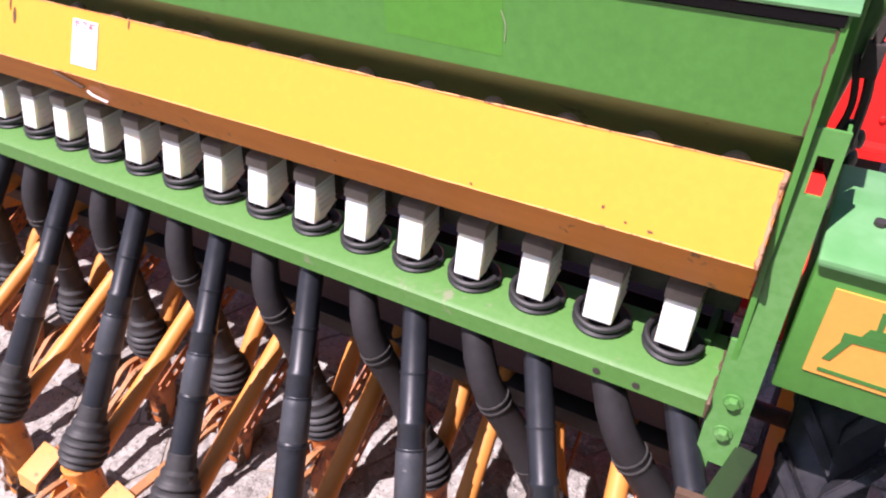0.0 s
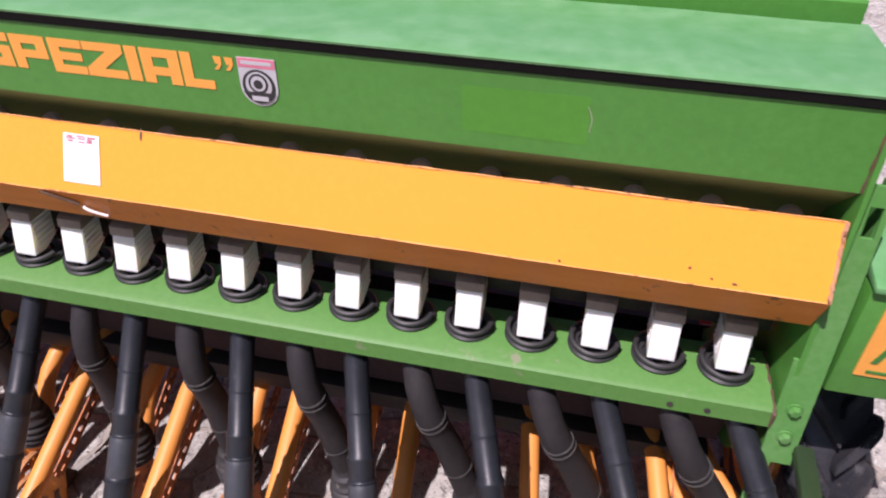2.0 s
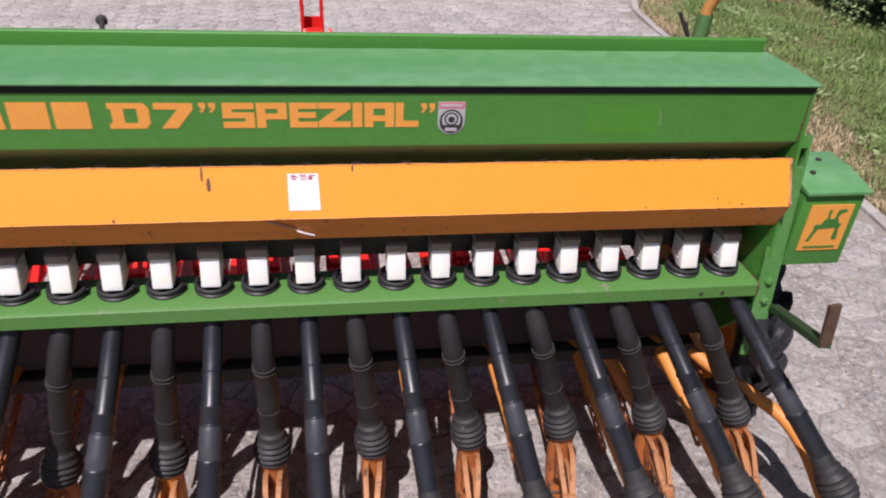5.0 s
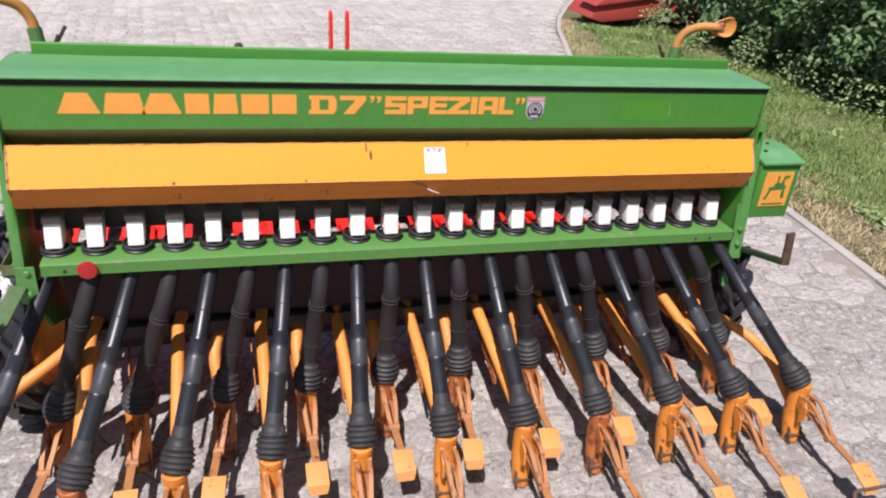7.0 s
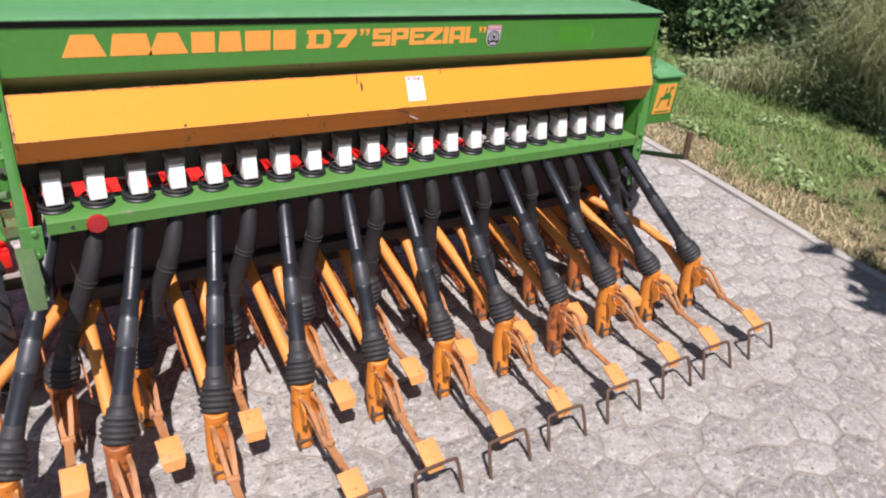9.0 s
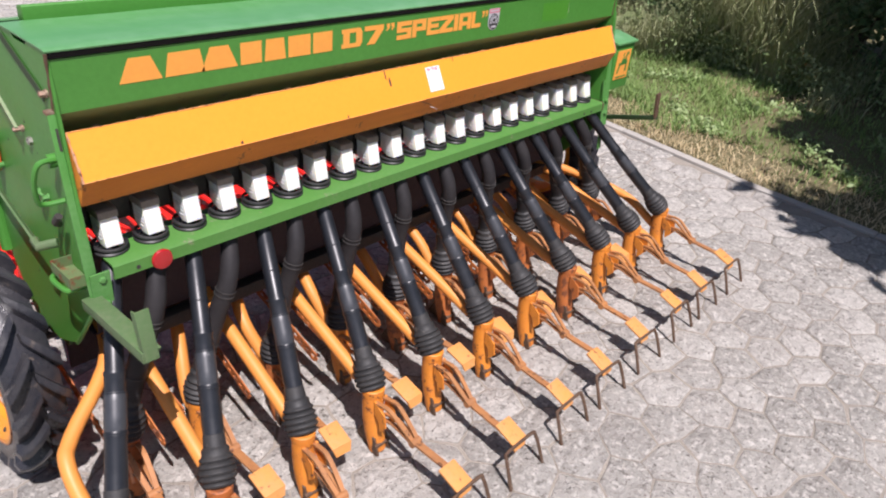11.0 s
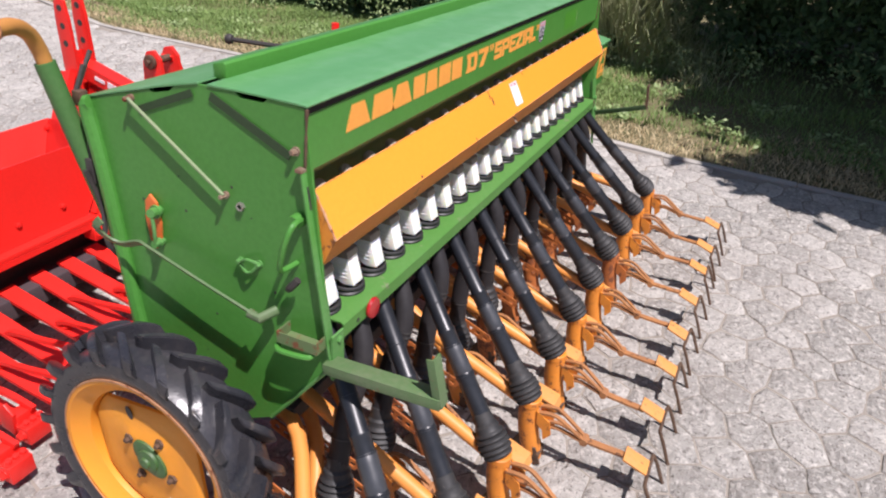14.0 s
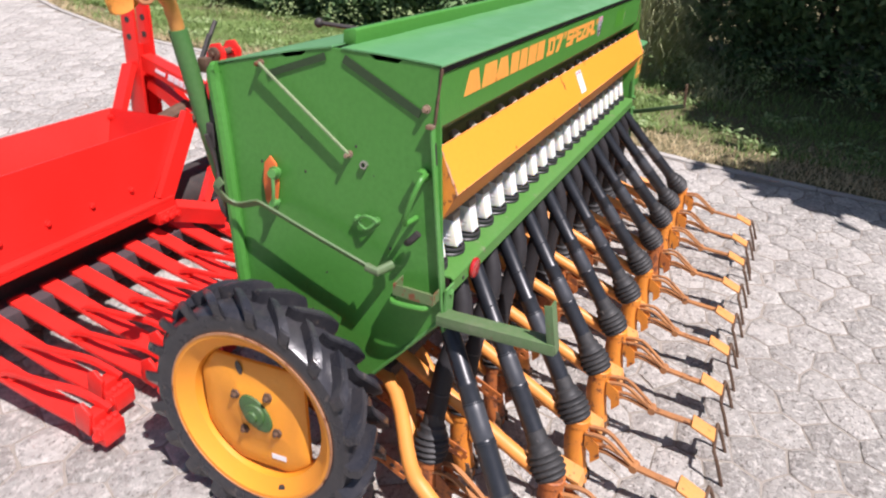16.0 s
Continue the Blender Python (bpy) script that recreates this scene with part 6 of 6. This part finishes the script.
def hedge():
    """A run of overlapping shrubs, each an object with stems and a ragged crown."""
    rnd = random.Random(21)
    spots = [(6.9, -4.2, 1.6, 3.6), (6.7, -2.7, 1.5, 3.6), (7.3, -1.4, 1.2, 2.6), (7.15, 0.3, 1.3, 2.4), (7.1, 1.6, 1.4, 2.6), (6.75, 3.0, 1.25, 2.3), (6.75, 4.2, 1.2, 2.4), (6.85, 5.4, 1.2, 2.2),
             (7.1, 6.5, 1.25, 2.3), (7.3, 7.8, 1.4, 2.4), (8.0, 9.2, 1.5, 2.5), (8.8, 10.8, 1.7, 2.6), (9.4, 12.8, 1.8, 2.8), (10.0, 15.0, 2.0, 3.0)]
    for x, y, r, h in spots:
        top = empty("shrub", x, y, -0.02, label="dense dark green leafy shrub of a hedge", category="shrub", group="hedge")
        bm = bmesh.new()
        for k in range(9):
            a = rnd.uniform(0, 2 * math.pi)
            q = rnd.uniform(0.3, 0.8) * r
            tube(bm, smooth_line([(0.15 * math.cos(a), 0.15 * math.sin(a), 0), (0.4 * q * math.cos(a), 0.4 * q * math.sin(a), h * 0.35), (q * math.cos(a + 0.4), q * math.sin(a + 0.4), h * rnd.uniform(0.6, 0.9))], 4),
                 [0.03] * 5 + [0.02] * 3 + [0.008], 6)
        part("stem", bm, BARK, top)
        n = 15000 if y < 7 else 6000
        d = rng.normal(0, 1, (n, 3))
        d /= np.linalg.norm(d, axis=1)[:, None]
        rad = rng.uniform(0.35, 1.0, n) ** 0.45
        lump = 1 + 0.10 * np.sin(d[:, 0] * 17 + 2 * y) * np.sin(d[:, 2] * 19 + x) + 0.16 * np.sin(d[:, 0] * 7 + x) * np.sin(d[:, 1] * 6 + y) + 0.12 * np.sin(d[:, 2] * 9 + d[:, 1] * 5)
        flat = np.maximum(np.hypot(d[:, 0], d[:, 1]), 1e-3)
        low = d[:, 2] < 0
        d[low, :2] /= flat[low, None] ** 0.7
        pos = d * (rad * lump)[:, None] * np.array([r, r, h * 0.55]) + np.array([0, 0, h * 0.53])
        pos = pos[pos[:, 2] > 0.03]
        leaves("crown", pos, 0.054 if y < 7 else 0.07, np.array([-0.5, -0.4, 0.8]), LEAF, top)


hedge()


def tree(x, y, h, r, crown, n, size, lab, boughs=()):
    """Tapered trunk, limbs and a loose crown of leaves."""
    rnd = random.Random(int(x * 100))
    top = empty("tree", x, y, -0.03, label=lab, category="tree")
    bm = bmesh.new()
    cx, cy, cz, cr, chh = crown
    tube(bm, smooth_line([(0, 0, 0), (0.05 * cx, 0.05 * cy, h * 0.4), (0.35 * cx, 0.35 * cy, h * 0.8), (0.8 * cx, 0.8 * cy, cz)], 5), [r * 1.3] + [r * (1 - 0.05 * k) for k in range(1, 16)], 12)
    ends = []
    for k in range(16):
        a, e = rnd.uniform(0, 2 * math.pi), rnd.uniform(-0.5, 0.8)
        t = rnd.uniform(0.6, 0.95)
        p = Vector((cx * (t - 0.25), cy * (t - 0.25), h * 0.4 + (cz - h * 0.4) * t * 0.8))
        q = Vector((cx + cr * 0.8 * math.cos(a) * math.cos(e), cy + cr * 0.8 * math.sin(a) * math.cos(e), cz + chh * 0.7 * math.sin(e)))
        m = p.lerp(q, 0.5) + Vector((0, 0, 0.25))
        tube(bm, smooth_line([p, m, q], 4), [r * 0.4] * 3 + [r * 0.28] * 3 + [r * 0.12] * 3, 6)
        ends += [q, m.lerp(q, 0.5), q + Vector((rnd.uniform(-0.5, 0.5), rnd.uniform(-0.5, 0.5), rnd.uniform(-0.3, 0.4)))]
    part("trunk", bm, BARK, top)
    d = rng.normal(0, 1, (n, 3))
    d /= np.linalg.norm(d, axis=1)[:, None]
    rad = rng.uniform(0, 1, n) ** 0.4 * (1 + 0.12 * np.sin(d[:, 0] * 9) * np.sin(d[:, 1] * 8 + 1) + 0.05 * np.sin(d[:, 1] * 23))
    pos = np.array([cx, cy, cz]) + d * rad[:, None] * np.array([cr, cr, chh])
    for ex, ey, ez, er, m in boughs:
        tube_to = Vector((ex, ey, ez))
        bm = bmesh.new()
        tube(bm, smooth_line([(0.3 * cx, 0.3 * cy, h * 0.75), tube_to * 0.6 + Vector((0, 0, h * 0.4)), tube_to], 5), [r * 0.4] * 6 + [r * 0.15] * 5, 6)
        part("bough", bm, BARK, top)
        pos = np.concatenate([pos, np.array([ex, ey, ez]) + rng.normal(0, 1, (m, 3)) * np.array([0.42, 1.0, 0.35]) * er])
    leaves("crown", pos, size, np.array([-0.2, -0.2, 1.0]), LEAF, top)
    return top


# the unseen tree behind the walk, whose shade lies on the verge; boughs deepen it
tree(4.6, -6.75, 4.0, 0.20, (-0.55, 1.60, 5.5, 2.45, 1.0), 42000, 0.14, "broad leafy tree shading the verge", [(-2.68, 3.25, 3.9, 0.36, 1800), (-2.72, 2.45, 4.0, 0.45, 1800), (-2.92, 3.62, 3.9, 0.22, 700), (-2.82, 4.00, 3.9, 0.13, 260), (-3.02, 2.75, 3.9, 0.34, 1300), (-1.30, 2.30, 3.4, 0.85, 7000), (0.10, 2.40, 3.4, 0.90, 8000), (-0.6, 3.2, 3.3, 0.55, 4000)])


# two unseen trees added to block sky light from the verge
tree(8.3, -6.6, 4.2, 0.22, (-0.4, 0.8, 5.4, 2.6, 1.6), 16000, 0.16, "unseen broad leafy tree added to dim the verge")
tree(4.8, -10.4, 4.4, 0.22, (-0.3, 0.6, 5.6, 2.8, 1.6), 14000, 0.17, "unseen broad leafy tree added to dim the verge")


# low crown above the view, added to darken the verge
tree(6.9, -5.1, 3.0, 0.16, (-1.4, 1.1, 3.9, 1.75, 0.9), 18000, 0.12, "unseen low leafy tree added to deepen the verge's shade")


# second unseen low crown, added to keep sky light off the verge
tree(6.7, -4.7, 2.4, 0.14, (-1.8, 1.1, 3.1, 1.9, 0.5), 26000, 0.11, "unseen spreading leafy tree added to block sky over the verge", [(-1.1, 3.1, 3.0, 0.8, 6000), (-1.9, 2.6, 3.0, 0.6, 3500)])


def shed():
    """Grey sheet-metal shed at the far end of the yard."""
    top = empty("shed", -0.35, 10.5, -0.01, label="grey sheet-metal shed at the far end of the yard", category="shed")
    top.rotation_euler = (0, 0, radians(-14))
    shed_grey = surface("blue_grey_sheet", (0.30, 0.32, 0.35), (0.38, 0.40, 0.42), 0.5, spots=(0.2, 0.2, 0.2), spot_lo=0.68, scale=2)
    for k in range(10):
        bm = bmesh.new()
        box(bm, -5.0 + 0.5 * k, -4.505 + 0.5 * k, 0.0, 0.05, 0.12, 3.0, 0.01)
        part("wall_panel", bm, shed_grey, top, smooth=30)
    bm = bmesh.new()
    box(bm, -5.02, 0.02, -0.03, 0.08, 0.0, 0.12, 0.01)
    part("plinth", bm, KERB_MAT, top, "grey concrete plinth")
    bm = bmesh.new()
    box(bm, -0.005, 0.075, -0.02, 0.06, 0.0, 3.02, 0.01)
    part("corner_post", bm, BLACK_IRON, top, "dark corner post")
    bm = bmesh.new()
    box(bm, 0.08, 0.34, -0.01, 0.05, 0.0, 3.0, 0.01)
    box(bm, 0.29, 0.34, 0.05, 3.2, 0.0, 3.0, 0.01)
    part("end_wall", bm, shed_grey, top, "grey end wall")
    bm = bmesh.new()
    prism(bm, [(-0.25, 3.0), (3.4, 3.5), (3.4, 3.58), (-0.25, 3.08)], -5.2, 0.5, "x", bevel=0.01)
    part("roof", bm, BLACK_IRON, top, "dark sloping roof")


shed()


# ---- paving stones, last ----
def paving():
    DX, DY = 0.190, 0.187
    ca, sa = math.cos(radians(5.5)), math.sin(radians(5.5))
    rnd = random.Random(3)
    ox, oy = 0.333, -1.296

    def corner_shift(px, py):
        k = (round(px * 40), round(py * 40))
        return random.Random(k[0] * 7919 + k[1] * 104729).uniform(-0.022, 0.022), random.Random(k[0] * 31 + k[1] * 17 + 5).uniform(-0.022, 0.022)

    def outline(i, j):
        cx, cy = i * DX, (j + 0.5 * (i % 2)) * DY
        out = []
        for u, v in ((0.1267, 0), (0.0633, 0.0935), (-0.0633, 0.0935), (-0.1267, 0), (-0.0633, -0.0935), (0.0633, -0.0935)):
            px, py = cx + u, cy + v
            sx, sy = corner_shift(px, py)
            px, py = px + sx, py + sy
            out.append((ox + px * ca - py * sa, oy + px * sa + py * ca))
        c = (ox + cx * ca - cy * sa, oy + cx * sa + cy * ca)
        return c, out

    rest_v, rest_f = [], []
    count = 0
    for i in range(-52, 40):
        for j in range(-32, 96):
            c, o = outline(i, j)
            if not (-7.5 < c[0] and -5.0 < c[1] < 15.0) or c[0] > kerb_x(c[1]) - 0.05:
                continue
            tilt = (rnd.uniform(-0.018, 0.018), rnd.uniform(-0.018, 0.018))
            dz = rnd.uniform(-0.0025, 0.0025)
            pts = []
            kx = [min(q[0], kerb_x(q[1]) - 0.008) for q in o]
            o = list(zip(kx, [q[1] for q in o]))
            c = (sum(q[0] for q in o) / 6, sum(q[1] for q in o) / 6)
            # each side gets a worn middle point, so that the edge is not ruler-straight
            ring = []
            for k in range(6):
                a, b = o[k], o[(k + 1) % 6]
                w = rnd.uniform(-0.045, 0.025)
                e = 0.044 + rnd.uniform(-0.028, 0.042)
                ring.append((a[0] + (c[0] - a[0]) * e, a[1] + (c[1] - a[1]) * e))
                mx, my = (a[0] + b[0]) / 2, (a[1] + b[1]) / 2
                ring.append((mx + (c[0] - mx) * (0.036 - w), my + (c[1] - my) * (0.036 - w)))
            v = []
            for s, z in ((1.0, -0.030), (1.0, -0.0055), (rnd.uniform(0.86, 0.93), 0.0), (0.0, 0.0012)):
                if s == 0.0:
                    v.append((c[0], c[1], z + dz))
                    break
                for q in ring:
                    ux, uy = (q[0] - c[0]) * s, (q[1] - c[1]) * s
                    v.append((c[0] + ux, c[1] + uy, z + dz + (ux * tilt[0] + uy * tilt[1] if z > -0.02 else 0)))
            f = []
            n = 12
            for lay in (0, 1):
                for k in range(n):
                    a, b = lay * n + k, lay * n + (k + 1) % n
                    f.append((a, b, b + n, a + n))
            f += [(2 * n + k, 2 * n + (k + 1) % n, 3 * n) for k in range(n)]
            if -1.6 < c[0] < 2.55 and -2.35 < c[1] < 0.0 and count < 300:
                me = bpy.data.meshes.new("paving_stone")
                me.from_pydata([(x * K, y * K, z * K) for x, y, z in v], [], f)
                link("paving_stone", me, STONE, pavement, smooth=40)
                count += 1
            else:
                base = len(rest_v)
                rest_v += v
                rest_f += [tuple(q + base for q in g) for g in f]
    me = bpy.data.meshes.new("paving_stones")
    me.from_pydata([(x * K, y * K, z * K) for x, y, z in rest_v], [], rest_f)
    ob = link("paving_stones", me, STONE, pavement, "worn grey hexagon paving stones", smooth=40)
    ob["kind"] = "stuff"


paving()
